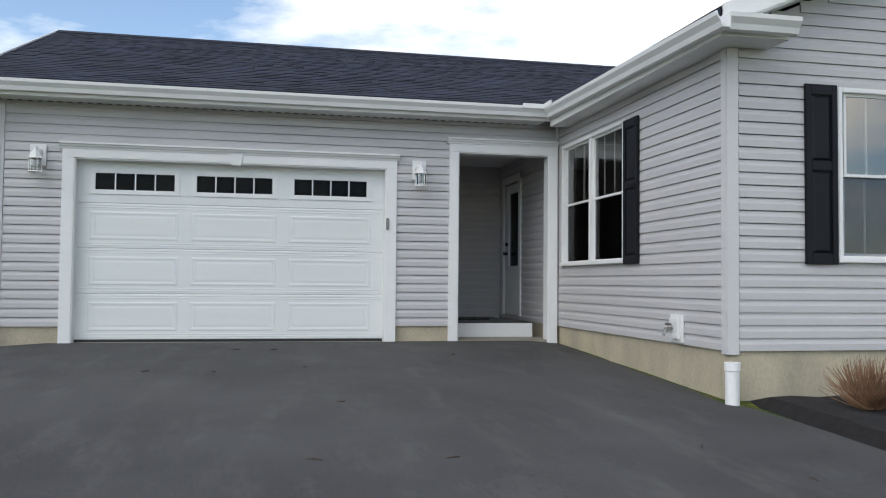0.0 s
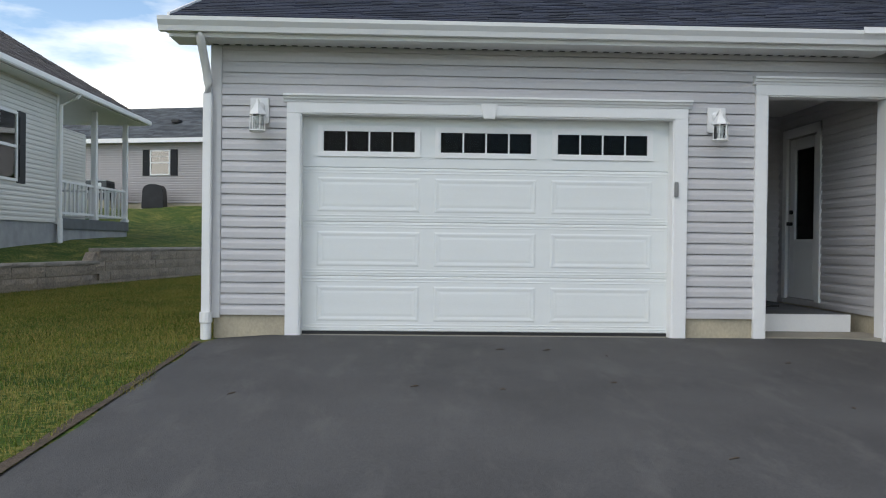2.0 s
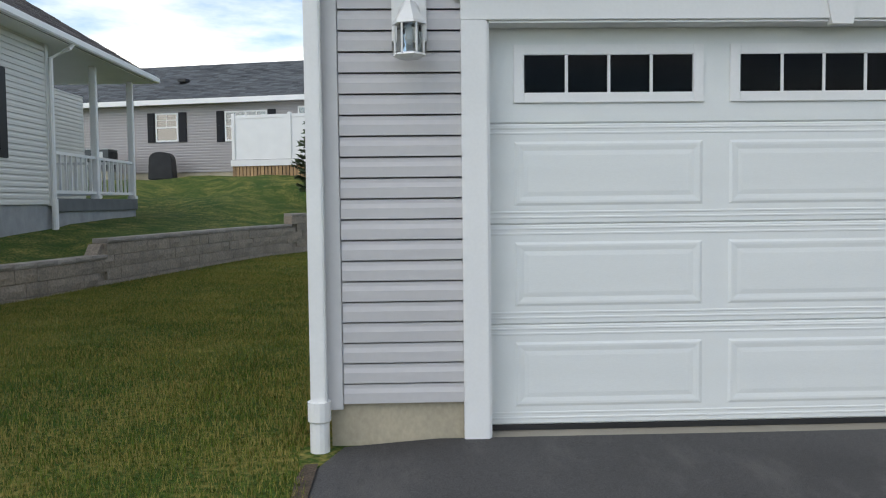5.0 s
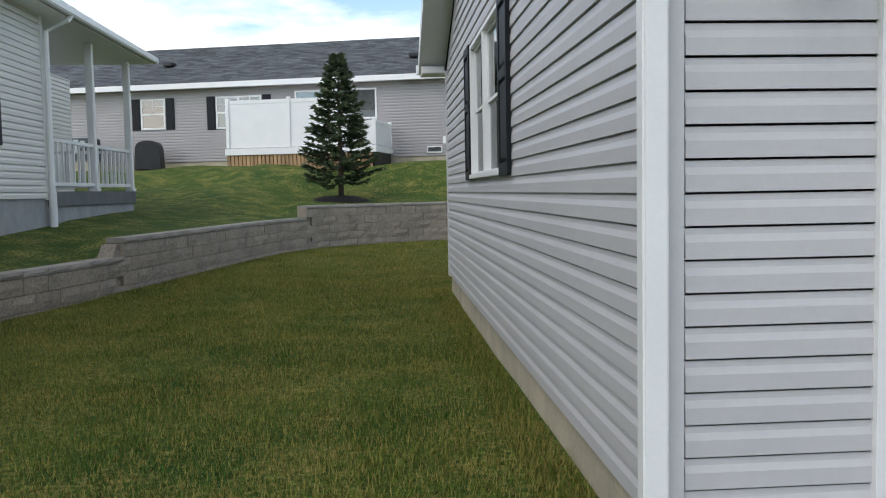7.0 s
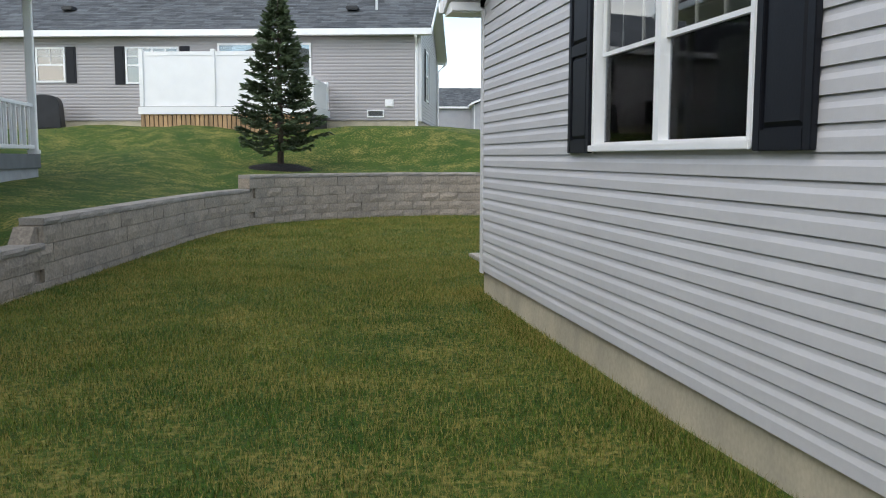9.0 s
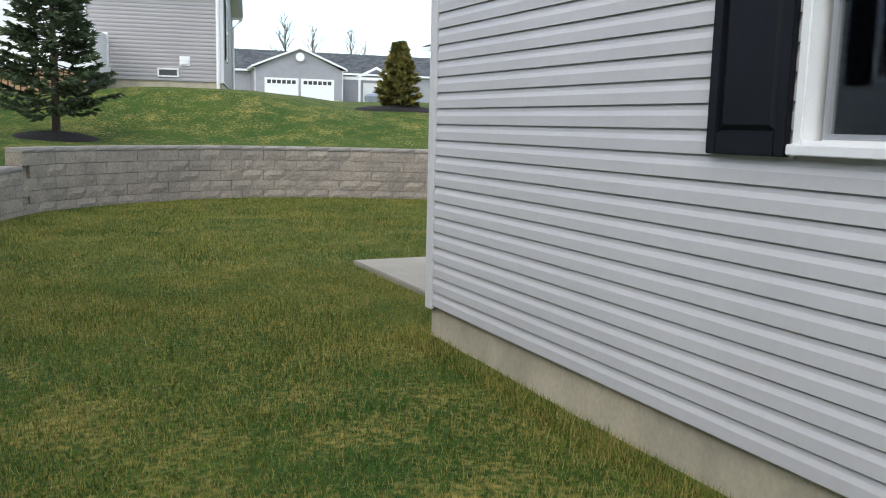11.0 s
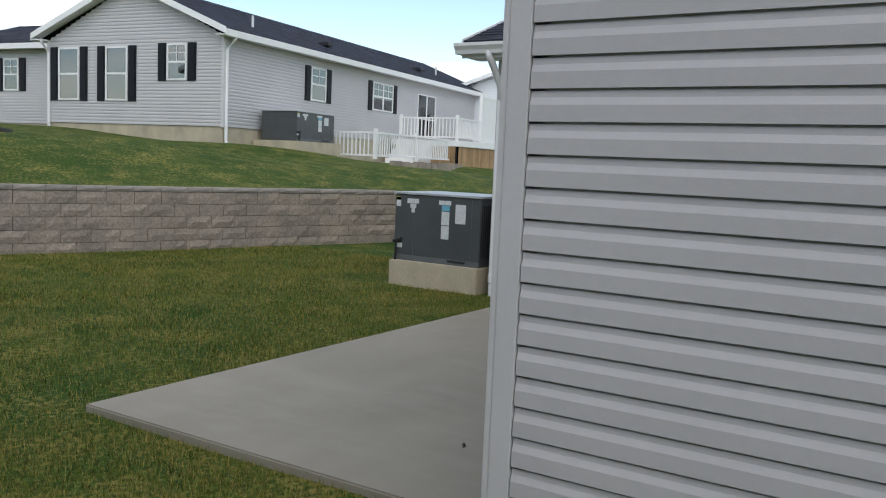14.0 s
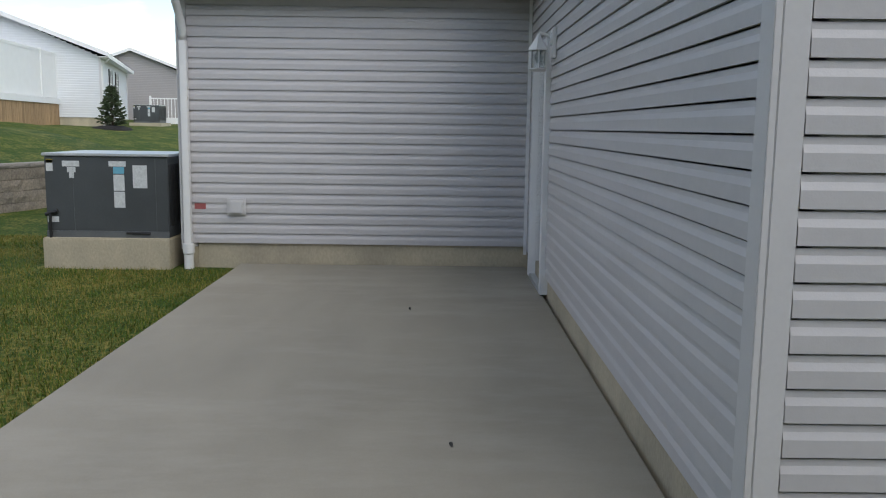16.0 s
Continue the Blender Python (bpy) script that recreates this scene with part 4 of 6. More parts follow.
def cased_opening(name, x0, x1, z0, z1, tw, label, key=None, depth=0.14):
    """White casing round an opening, with a crown moulding above."""
    tr = thing(name, label, "trim", pose(0, 0, 0), kind="structure")
    for a, b in ((x0 - tw, x0), (x1, x1 + tw)):
        bm = bm_new()
        box(bm, a, b, FRONT - 0.045, FRONT - 0.001, z0, z1, 0.003)
        part("casing", bm, WHITE, tr)
        bm = bm_new()
        e0, e1 = (a + tw - 0.001, a + tw + 0.012) if a < x0 else (b - tw - 0.012, b - tw + 0.001)
        box(bm, e0, e1, FRONT - 0.03, FRONT + depth, z0, z1 - 0.002)
        part("jamb", bm, WHITE, tr)
    bm = bm_new()
    box(bm, x0 - tw, x1 + tw, FRONT - 0.045, FRONT - 0.001, z1 + 0.001, z1 + 0.105, 0.003)
    part("header", bm, WHITE, tr)
    bm = bm_new()
    extrude_profile(bm, [(0, 0), (0.05, 0), (0.055, 0.02), (0.075, 0.03), (0.08, 0.045), (0.10, 0.055), (0.10, 0.075), (0, 0.082)], (x0 - tw - 0.03, FRONT - 0.002, z1 + 0.106), (x1 + tw + (0.03 if x1 < 3 else 0), FRONT - 0.002, z1 + 0.106), (0, -1, 0))
    part("crown", bm, WHITE, tr)
    bm = bm_new()
    box(bm, x0, x1, FRONT - 0.03, FRONT + depth, z1 - 0.012, z1)
    part("head_jamb", bm, WHITE, tr)
    if key:
        bm = bm_new()
        vs = [[bm.verts.new((key + sx * hw, FRONT - yy, z)) for z, hw in ((z1 - 0.03, 0.055), (z1 + 0.115, 0.085)) for sx in (-1, 1)] for yy in (0.06, 0.002)]
        f, b = vs
        for q in ((f[0], f[1], f[3], f[2]), (b[0], b[2], b[3], b[1]), (f[0], f[2], b[2], b[0]), (f[1], b[1], b[3], f[3]), (f[2], f[3], b[3], b[2]), (f[0], b[0], b[1], f[1])):
            bm.faces.new(q)
        part("keystone", bm, WHITE, tr)
    return tr


cased_opening("garage_door_trim", GD0, GD1, 0.72, 2.945, 0.135, "white garage door casing with a crown and keystone", -0.33)
cased_opening("entry_trim", EN0, EN1, 0.72, 3.20, 0.12, "white casing round the recessed entry")
kp = thing("keypad", "small grey garage door keypad on the white jamb", "keypad", pose(GD1 + 0.02, FRONT - 0.045, 2.24))
bm = bm_new()
box(bm, -0.02, 0.02, -0.022, 0.0, -0.075, 0.075, 0.006)
part("cover", bm, mat("keypad_grey", (0.24, 0.24, 0.235), 0.5), kp)

carriage_lamp(facing(-2.59, FRONT - 0.017, 2.96, 0, -1))
carriage_lamp(facing(1.95, FRONT - 0.017, 2.94, 0, -1))
carriage_lamp(facing(1.70, BACK + 0.017, 2.96, 0, 1))

# ---- entry recess ----
bm = bm_new()
box(bm, EN0 - 0.13, EN0 - 0.002, FRONT + T + 0.002, 13.72, 0.5, EAVE)
box(bm, EN0, WEST_F - 0.002, 13.6, 13.72, 0.5, EAVE)
solid("entry_wall", bm, SIDING, "grey walls of the recessed entry", "wall")
ent = thing("entry_siding", "shaded grey siding inside the entry", "siding", facing(WEST_F, 13.6, 0, 0, -1), kind="structure")
siding(ent, WEST_F - EN0, 1.0, 3.4, (), SIDING)
bm = bm_new()
box(bm, EN0 - 0.1, WEST_F, FRONT + T, 13.7, 3.42, 3.5)
solid("ceiling", bm, WHITE, "white entry ceiling", "ceiling")
bm = bm_new()
box(bm, EN0 - 0.001, WEST_F, FRONT - 0.01, 11.42, 0.55, 0.765, 0.006)
solid("entry_slab", bm, CONCRETE, "concrete slab at the entry", "slab")
bm = bm_new()
box(bm, EN0, WEST_F - 0.16, 11.42, 13.6, 0.6, 0.955)
solid("porch_floor", bm, mat("grey_decking", (0.12, 0.125, 0.13), 0.7), "dark grey entry porch floor", "floor")
bm = bm_new()
box(bm, EN0, WEST_F - 0.16, 11.39, 11.418, 0.766, 0.953, 0.003)
solid("porch_riser", bm, WHITE, "white painted step riser", "step")
rug = thing("door_mat", "dark rumpled door mat on the porch floor", "mat", pose(2.95, 12.7, 0.955))
bm = bm_new()
for k in range(8):
    box(bm, -0.4 + k * 0.1, -0.302 + k * 0.1, -0.28, 0.28, 0.0, 0.014 + 0.008 * (k % 2), 0.003)
part("mat", bm, DARK, rug)
# front door in the wing's wall
fd = thing("door_front", "white entry door with a tall glass light and a dark lever", "door", facing(WEST_F, 12.92, 1.03, -1, 0), kind="structure")
bm = bm_new()
for x0, x1, z0, z1 in ((-0.4, -0.26, 0, 2.04), (0.26, 0.4, 0, 2.04), (-0.26, 0.26, 0, 0.75), (-0.26, 0.26, 1.9, 2.04)):
    box(bm, x0, x1, -0.06, -0.015, z0, z1, 0.003)
part("leaf", bm, WHITE, fd)
bm = bm_new()
box(bm, -0.26, 0.26, -0.045, -0.04, 0.75, 1.9)
part("pane", bm, GARAGE_GLASS, fd)
# dark sheet added as the unlit hall behind the door glass
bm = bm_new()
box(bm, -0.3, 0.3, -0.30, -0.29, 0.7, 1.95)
part("room_shade_sheet", bm, INTERIOR, fd)
bm = bm_new()
for x0, x1, z0, z1 in ((-0.52, -0.41, -0.02, 2.17), (0.41, 0.52, -0.02, 2.17), (-0.52, 0.52, 2.06, 2.17)):
    box(bm, x0, x1, 0.0, 0.035, z0, z1, 0.003)
part("casing", bm, WHITE, fd)
bm = bm_new()
tube(bm, ((0.33, -0.02, 0.95), (0.33, 0.05, 0.95)), 0.025, 10)
tube(bm, ((0.33, 0.045, 0.95), (0.22, 0.05, 0.95)), 0.01, 8)
tube(bm, ((0.33, -0.02, 1.1), (0.33, 0.015, 1.1)), 0.028, 10)
part("handle", bm, DARK, fd)

# ---- windows of the house ----
window(facing(WEST_F, (WW0 + WW1) / 2, WWB, -1, 0), WW1 - WW0, WWT - WWB, 2, 3, 2, True, "white twin double-hung window with blinds beside the entry", rows_low=2)
shutter(facing(WEST_F - 0.016, 8.43, 1.72, -1, 0), 0.36, 1.55)
window(facing((FW0 + FW1) / 2, WING_Y, FWB, 0, -1), FW1 - FW0, FWT - FWB, 2, 3, 2, True, "white twin double-hung window on the front gable", rows_low=2)
shutter(facing(4.715, WING_Y - 0.016, 1.69, 0, -1), 0.31, 1.56)
window(facing(GARAGE_X, (WIN_S0 + WIN_S1) / 2, WIN_SB, -1, 0), WIN_S1 - WIN_S0, WIN_ST - WIN_SB, 2, 3, 2, False, "white twin double-hung window in the garage side wall", rows_low=2)
shutter(facing(GARAGE_X - 0.016, 16.40, 2.15, -1, 0), 0.42, 1.27)
shutter(facing(GARAGE_X - 0.016, 13.96, 2.15, -1, 0), 0.42, 1.27)

# back door by the patio, in its white casing
bd = thing("door_back", "white back door and casing beside the patio", "door", facing(2.475, BACK, 0.79, 0, 1), kind="structure")
bm = bm_new()
box(bm, -0.45, 0.45, -0.09, -0.045, 0.03, 2.16, 0.003)
part("leaf", bm, WHITE, bd)
for x0, x1, z0, z1 in ((-0.545, -0.455, 0.0, 2.25), (0.455, 0.545, 0.0, 2.25), (-0.455, 0.455, 2.17, 2.25)):
    bm = bm_new()
    box(bm, x0, x1, -0.08, 0.06, z0, z1, 0.004)
    part("casing", bm, WHITE, bd)
bm = bm_new()
box(bm, -0.45, 0.45, -0.12, 0.05, -0.02, 0.028, 0.003)
part("threshold", bm, METAL_LIGHT, bd)


# ---- small fittings on the house ----
def wall_box(m, w, h, label, material=WHITE, d=0.05, name="outlet_box"):
    b = thing(name, label, "outlet", m)
    bm = bm_new()
    box(bm, -w / 2, w / 2, 0.0, 0.02, 0, h, 0.004)
    part("plate", bm, material, b)
    bm = bm_new()
    box(bm, -w * 0.36, w * 0.36, 0.02, d, h * 0.12, h * 0.88, 0.008)
    part("cover", bm, material, b)
    return b


wall_box(facing(WEST_B - 0.022, 22.54, 1.30, -1, 0), 0.2, 0.18, "pale grey weatherproof outlet cover on siding", GREY_TRIM)
rl = thing("red_label", "small faded red label on siding", "label", facing(WEST_B - 0.018, 22.93, 1.39, -1, 0))
bm = bm_new()
box(bm, -0.06, 0.06, 0, 0.004, -0.03, 0.03)
part("plate", bm, RED, rl)
tap = wall_box(facing(WEST_F - 0.016, 7.42, 0.965, -1, 0), 0.24, 0.26, "white hose tap plate low on siding", name="hose_tap")
bm = bm_new()
tube(bm, ((0.02, 0.05, 0.13), (0.02, 0.12, 0.12), (0.02, 0.14, 0.06)), 0.016, 8)
tube(bm, ((-0.03, 0.09, 0.17), (0.07, 0.09, 0.17)), 0.012, 8)
part("spigot", bm, STEEL, tap)
dp = thing("drain_pipe", "short white drain pipe standing by the corner", "pipe", pose(3.79, 6.40, 0.5))
bm = bm_new()
tube(bm, ((0, 0, 0), (0, 0, 0.30), (0, 0, 0.305), (0, 0, 0.37)), [0.058, 0.058, 0.066, 0.066], 16)
part("pipe", bm, WHITE, dp)


# ---- rooftop unit on its pad ----
def package_unit(m, label):
    """A packaged air conditioner on a concrete pad: x along the front, y out of the front."""
    un = thing("air_conditioner", label, "air conditioner", m, "air conditioners")
    w, d, h = 1.30, 1.05, 0.86
    bm = bm_new()
    box(bm, 0, w, -d, 0, 0.0, h, 0.01)
    part("cabinet", bm, METAL_GREY, un)
    bm = bm_new()
    box(bm, -0.02, w + 0.02, -d - 0.02, 0.02, h + 0.001, h + 0.03, 0.006)
    part("lid", bm, METAL_LIGHT, un, "pale metal lid")
    bm = bm_new()
    box(bm, 0.13, 0.136, 0.0, 0.004, 0.02, h - 0.02)
    box(bm, w - 0.3, w - 0.296, 0.0, 0.004, 0.02, h - 0.02)
    box(bm, 0.0, w, -0.002, 0.012, -0.0, 0.07, 0.002)
    part("panel_seams", bm, mat("seam_grey", (0.12, 0.13, 0.135), 0.5), un)
    for x0, z0, pw, ph, mt in ((1.21, 0.70, 0.07, 0.12, STICKER), (1.21, 0.785, 0.07, 0.04, YELLOW), (0.93, 0.75, 0.18, 0.06, STICKER), (0.97, 0.69, 0.09, 0.055, STICKER), (0.99, 0.63, 0.05, 0.06, STICKER),
                               (0.44, 0.755, 0.18, 0.055, STICKER), (0.46, 0.68, 0.115, 0.07, BLUE), (0.46, 0.5, 0.115, 0.17, STICKER), (0.46, 0.32, 0.115, 0.17, STICKER), (0.22, 0.53, 0.15, 0.24, STICKER), (1.17, 0.16, 0.12, 0.06, STICKER)):
        bm = bm_new()
        box(bm, x0, x0 + pw, 0.001, 0.004, z0, z0 + ph)
        part("label", bm, mt, un)
    bm = bm_new()
    tube(bm, ((1.24, 0.03, 0.26), (1.24, 0.05, 0.24), (1.24, 0.05, -0.06)), 0.016, 8)
    part("pipe", bm, DARK, un)
    bm = bm_new()
    tube(bm, ((1.17, 0.02, 0.28), (1.3, 0.02, 0.24)), 0.022, 8)
    part("valve", bm, DARK, un)
    bm = bm_new()
    tube(bm, ((0.2, 0.02, 0.05), (0.45, 0.02, 0.055)), 0.014, 8)
    part("pipe", bm, DARK, un)
    bm = bm_new()
    for k in range(22):
        xx = 0.05 - d * k / 22
        box(bm, -0.006, -0.001, xx - 0.09, xx - 0.075, 0.12, h - 0.08)
    tagged(part("coil_guard", bm, DARK, un), kind="stuff")
    return un


def pad(x0, x1, y0, y1, z0, z1):
    p = thing("equipment_pad", "stained concrete pad under an air conditioner", "concrete pad", pose(0, 0, 0), "equipment pads", "structure")
    bm = bm_new()
    box(bm, x0, x1, y0, y1, z0, z1, 0.012)
    part("slab", bm, FOUNDATION, p)


pad(3.42, 5.1, 23.22, 24.56, 0.4, 1.05)
package_unit(facing(3.50, 23.24, 1.05, -1, 0), "dark grey packaged air conditioner with labels on a concrete pad")


# ---- neighbouring houses ----
def tree_z(x, y):
    return upper_z(x, y)


def plain_house(label, m, w, d, wall_h, ridge_h, siding_mat, roof_mat, base=0.35, wins=(), axis="x", corner_down=(), vents=()):
    """A one-storey house in its own frame: front along x at y = 0 facing -y, depth d. wins: wall, u, z, w, h, shutters, units."""
    hs = thing("house", label, "house", m)
    bm = bm_new()
    box(bm, 0.0, w, 0, d, 0, wall_h)
    part("wall", bm, siding_mat, hs)
    bm = bm_new()
    z = 0.0
    while z < wall_h - 0.02:
        k = [(a * 0.9, min(c, wall_h - z)) for a, c in LAP]
        extrude_profile(bm, k, (0.05, -0.001, z), (w - 0.05, -0.001, z), (0, -1, 0))
        extrude_profile(bm, k, (-0.001, 0.05, z), (-0.001, d - 0.05, z), (-1, 0, 0))
        extrude_profile(bm, k, (w + 0.001, 0.05, z), (w + 0.001, d - 0.05, z), (1, 0, 0))
        z += COURSE
    z = wall_h
    if axis == "x":
        while z < ridge_h - 0.35:
            f = (z + 0.05 - wall_h) / (ridge_h - 0.1 - wall_h)
            for xx, sx in ((-0.001, -1), (w + 0.001, 1)):
                extrude_profile(bm, LAP, (xx, f * d / 2, z), (xx, d - f * d / 2, z), (sx, 0, 0))
            z += COURSE
    else:
        while z < ridge_h - 0.35:
            f = (z + 0.05 - wall_h) / (ridge_h - 0.1 - wall_h)
            extrude_profile(bm, LAP, (f * w / 2, -0.001, z), (w - f * w / 2, -0.001, z), (0, -1, 0))
            z += COURSE
    part("siding", bm, siding_mat, hs)
    tri_ = ([(x, y, z) for x in (0, w) for y, z in ((0, wall_h), (d, wall_h), (d / 2, ridge_h - 0.1))] if axis == "x" else [(x, y, z) for y in (0, d) for x, z in ((0, wall_h), (w, wall_h), (w / 2, ridge_h - 0.1))])
    for three in (tri_[:3], tri_[3:]):
        bm = bm_new()
        bm.faces.new([bm.verts.new(p) for p in three])
        part("gable", bm, siding_mat, hs)
    bm = bm_new()
    box(bm, 0.02, w - 0.02, 0.02, d - 0.02, -base - 0.6, -0.002)
    part("foundation", bm, FOUNDATION, hs)
    o = 0.4
    ez = wall_h + 0.17
    slopes = []
    if axis == "x":
        slopes = [((-o, -o, ez), (1, 0, 0), Vector((0, d / 2 + o, ridge_h - ez)), w + 2 * o), ((-o, d + o, ez), (1, 0, 0), Vector((0, -(d / 2 + o), ridge_h - ez)), w + 2 * o)]
    else:
        slopes = [((-o, -o, ez), (0, 1, 0), Vector((w / 2 + o, 0, ridge_h - ez)), d + 2 * o), ((w + o, -o, ez), (0, 1, 0), Vector((-(w / 2 + o), 0, ridge_h - ez)), d + 2 * o)]
    for c, a, uvec, ln in slopes:
        bm = bm_new()
        c0, a0 = Vector(c), Vector(a)
        q = [c0, c0 + a0 * ln, c0 + a0 * ln + uvec, c0 + uvec]
        top = [bm.verts.new(p) for p in q]
        bot = [bm.verts.new(p - Vector((0, 0, 0.09))) for p in q]
        bm.faces.new(top)
        bm.faces.new(bot)
        for i in range(4):
            bm.faces.new((top[i], top[(i + 1) % 4], bot[(i + 1) % 4], bot[i]))
        rf = part("roof", bm, roof_mat, hs)
        shingles(rf, c, a, uvec.normalized(), 0, ln, uvec.length, roof_mat, tab=0.5, row=0.2)
    bm = bm_new()
    if axis == "x":
        for y0, y1 in ((-o - 0.03, -o), (d + o, d + o + 0.03)):
            box(bm, -o, w + o, y0, y1, ez - 0.22, ez - 0.02)
        box(bm, -o, w + o, -o, 0.0, wall_h - 0.03, wall_h)
        for x in (-o - 0.02, w + o):
            for yy in (-o, d + o):
                rake(bm, (x, yy, ez), (x, d / 2, ridge_h), (1, 0, 0))
        for sx in (-o, w):
            extrude_profile(bm, [(0, 0), (o, 0), (o, -0.02), (0, -0.02)], (sx, -o, ez - 0.1), (sx, d / 2, ridge_h - 0.1), (1, 0, 0))
            extrude_profile(bm, [(0, 0), (o, 0), (o, -0.02), (0, -0.02)], (sx, d + o, ez - 0.1), (sx, d / 2, ridge_h - 0.1), (1, 0, 0))
    else:
        for x0, x1 in ((-o - 0.03, -o), (w + o, w + o + 0.03)):
            box(bm, x0, x1, -o, d + o, ez - 0.22, ez - 0.02)
        box(bm, -o, 0.0, -o, d + o, wall_h - 0.03, wall_h)
        box(bm, w, w + o, -o, d + o, wall_h - 0.03, wall_h)
        for y in (-o - 0.02, d + o):
            for xx in (-o, w + o):
                rake(bm, (xx, y, ez), (w / 2, y, ridge_h), (0, 1, 0))
        extrude_profile(bm, [(0, 0), (o, 0), (o, -0.02), (0, -0.02)], (-o, -o, ez - 0.1), (w / 2, -o, ridge_h - 0.1), (0, 1, 0))
        extrude_profile(bm, [(0, 0), (o, 0), (o, -0.02), (0, -0.02)], (w + o, -o, ez - 0.1), (w / 2, -o, ridge_h - 0.1), (0, 1, 0))
    tagged(part("eave_trim", bm, WHITE, hs), kind="stuff")
    for sx, sy in ((0, 0), (w, 0), (0, d), (w, d)):
        bm = bm_new()
        box(bm, sx - 0.05, sx + 0.05, sy - 0.05, sy + 0.05, -0.03, wall_h - 0.02)
        part("corner_post", bm, GREY_TRIM if siding_mat is not SIDING_CREAM else WHITE, hs)
    for wall, uu, z, ww, wh, sh, units in wins:
        if wall == "s":
            lm = facing(uu, -0.016, z, 0, -1)
        elif wall == "w":
            lm = facing(-0.016, uu, z, -1, 0)
        else:
            lm = facing(w + 0.016, uu, z, 1, 0)
        win = far_window(hs, lm, ww, wh, units, wh < 1.5)
        if sh:
            for sx in (-1, 1):
                bm = bm_new()
                cx = sx * (ww / 2 + 0.2)
                box(bm, cx - 0.17, cx + 0.17, 0, 0.03, -0.02, wh + 0.02, 0.006)
                box(bm, cx - 0.11, cx + 0.11, 0.03, 0.042, 0.08, wh * 0.5 - 0.03)
                box(bm, cx - 0.11, cx + 0.11, 0.03, 0.042, wh * 0.5 + 0.05, wh - 0.08)
                s = part("shutter", bm, BLACK, hs)
                s.matrix_basis = lm
    for wall, uu in corner_down:
        bm = bm_new()
        x, y = (uu, -0.06) if wall == "s" else ((-0.06, uu) if wall == "w" else (w + 0.06, uu))
        nx, ny = {"s": (0, -1), "w": (-1, 0), "e": (1, 0)}[wall]
        tube(bm, ((x + nx * 0.33, y + ny * 0.33, wall_h + 0.0), (x + nx * 0.3, y + ny * 0.3, wall_h - 0.1), (x, y, wall_h - 0.4), (x, y, -base + 0.05), (x + nx * 0.06, y + ny * 0.06, -base - 0.1)), 0.05, 8)
        part("downspout", bm, WHITE, hs)
    for vx, vf, kind in vents:
        bm = bm_new()
        y = -o + (d / 2 + o) * vf if axis == "x" else vx
        zz = ez + (ridge_h - ez) * vf
        if kind == "pipe":
            tube(bm, ((vx, y, zz - 0.05), (vx, y, zz + 0.38)), 0.045, 8)
            part("vent_pipe", bm, METAL_LIGHT, hs)
        else:
            box(bm, vx - 0.2, vx + 0.2, y - 0.25, y + 0.15, zz, zz + 0.14, 0.03)
            part("roof_vent", bm, DARK, hs)
    return hs


def far_window(hs, lm, ww, wh, units, grid=True):
    bm = bm_new()
    f = 0.06
    for x0, x1, z0, z1 in ((-ww / 2, -ww / 2 + f, 0, wh), (ww / 2 - f, ww / 2, 0, wh), (-ww / 2 + f, ww / 2 - f, 0, f), (-ww / 2 + f, ww / 2 - f, wh - f, wh), (-ww / 2 + f, ww / 2 - f, wh / 2 - 0.03, wh / 2 + 0.03)):
        box(bm, x0, x1, 0, 0.04, z0, z1)
    for k in range(1, units):
        x = -ww / 2 + ww * k / units
        box(bm, x - 0.035, x + 0.035, 0.001, 0.038, f, wh - f)
    win = part("window", bm, WHITE, hs)
    win.matrix_basis = lm
    bm = bm_new()
    n = units * 2 if grid else 1
    for k in range(1, n):
        x = -ww / 2 + ww * k / n
        box(bm, x - 0.012, x + 0.012, 0.022, 0.03, wh / 2, wh - f)
    if grid:
        box(bm, -ww / 2 + f, ww / 2 - f, 0.022, 0.03, wh * 0.74, wh * 0.74 + 0.022)
        part("muntin", bm, WHITE, win)
    else:
        bm.free()
    # lower half: a sheet painted dark as the unlit room
    for z0, z1, mt in ((f, wh / 2 - 0.03, INTERIOR), (wh / 2 + 0.03, wh - f, BLIND)):
        bm = bm_new()
        box(bm, -ww / 2 + f, ww / 2 - f, 0.002, 0.006, z0, z1)
        part("blind" if mt is BLIND else "room_shade_sheet", bm, mt, win)
    bm = bm_new()
    box(bm, -ww / 2 + f, ww / 2 - f, 0.012, 0.016, f, wh - f)
    g = part("pane", bm, GLASS, win)
    g.visible_shadow = False
    return win


def railing(parent, p0, p1, h, n, base=0.0, posts=True):
    """White railing between two points: posts, rails, balusters."""
    p0, p1 = Vector(p0), Vector(p1)
    d = p1 - p0
    side = Vector((-d.y, d.x, 0)).normalized()
    for z in (base + 0.1, h - 0.07):
        bm = bm_new()
        extrude_profile(bm, [(-0.03, 0), (0.03, 0), (0.03, 0.06), (-0.03, 0.06)], p0 + Vector((0, 0, z)), p1 + Vector((0, 0, z)), side)
        part("rail", bm, WHITE, parent)
    for k in range(1, n):
        q = p0 + d * k / n
        bm = bm_new()
        extrude_profile(bm, [(-0.02, -0.02), (0.02, -0.02), (0.02, 0.02), (-0.02, 0.02)], q + Vector((0, 0, base + 0.14)), q + Vector((0, 0, h - 0.06)), side, d.normalized())
        part("baluster", bm, WHITE, parent)
    if posts:
        for q in (p0, p1):
            bm = bm_new()
            box(bm, q.x - 0.06, q.x + 0.06, q.y - 0.06, q.y + 0.06, q.z, q.z + h + 0.1, 0.01)
            part("post", bm, WHITE, parent)


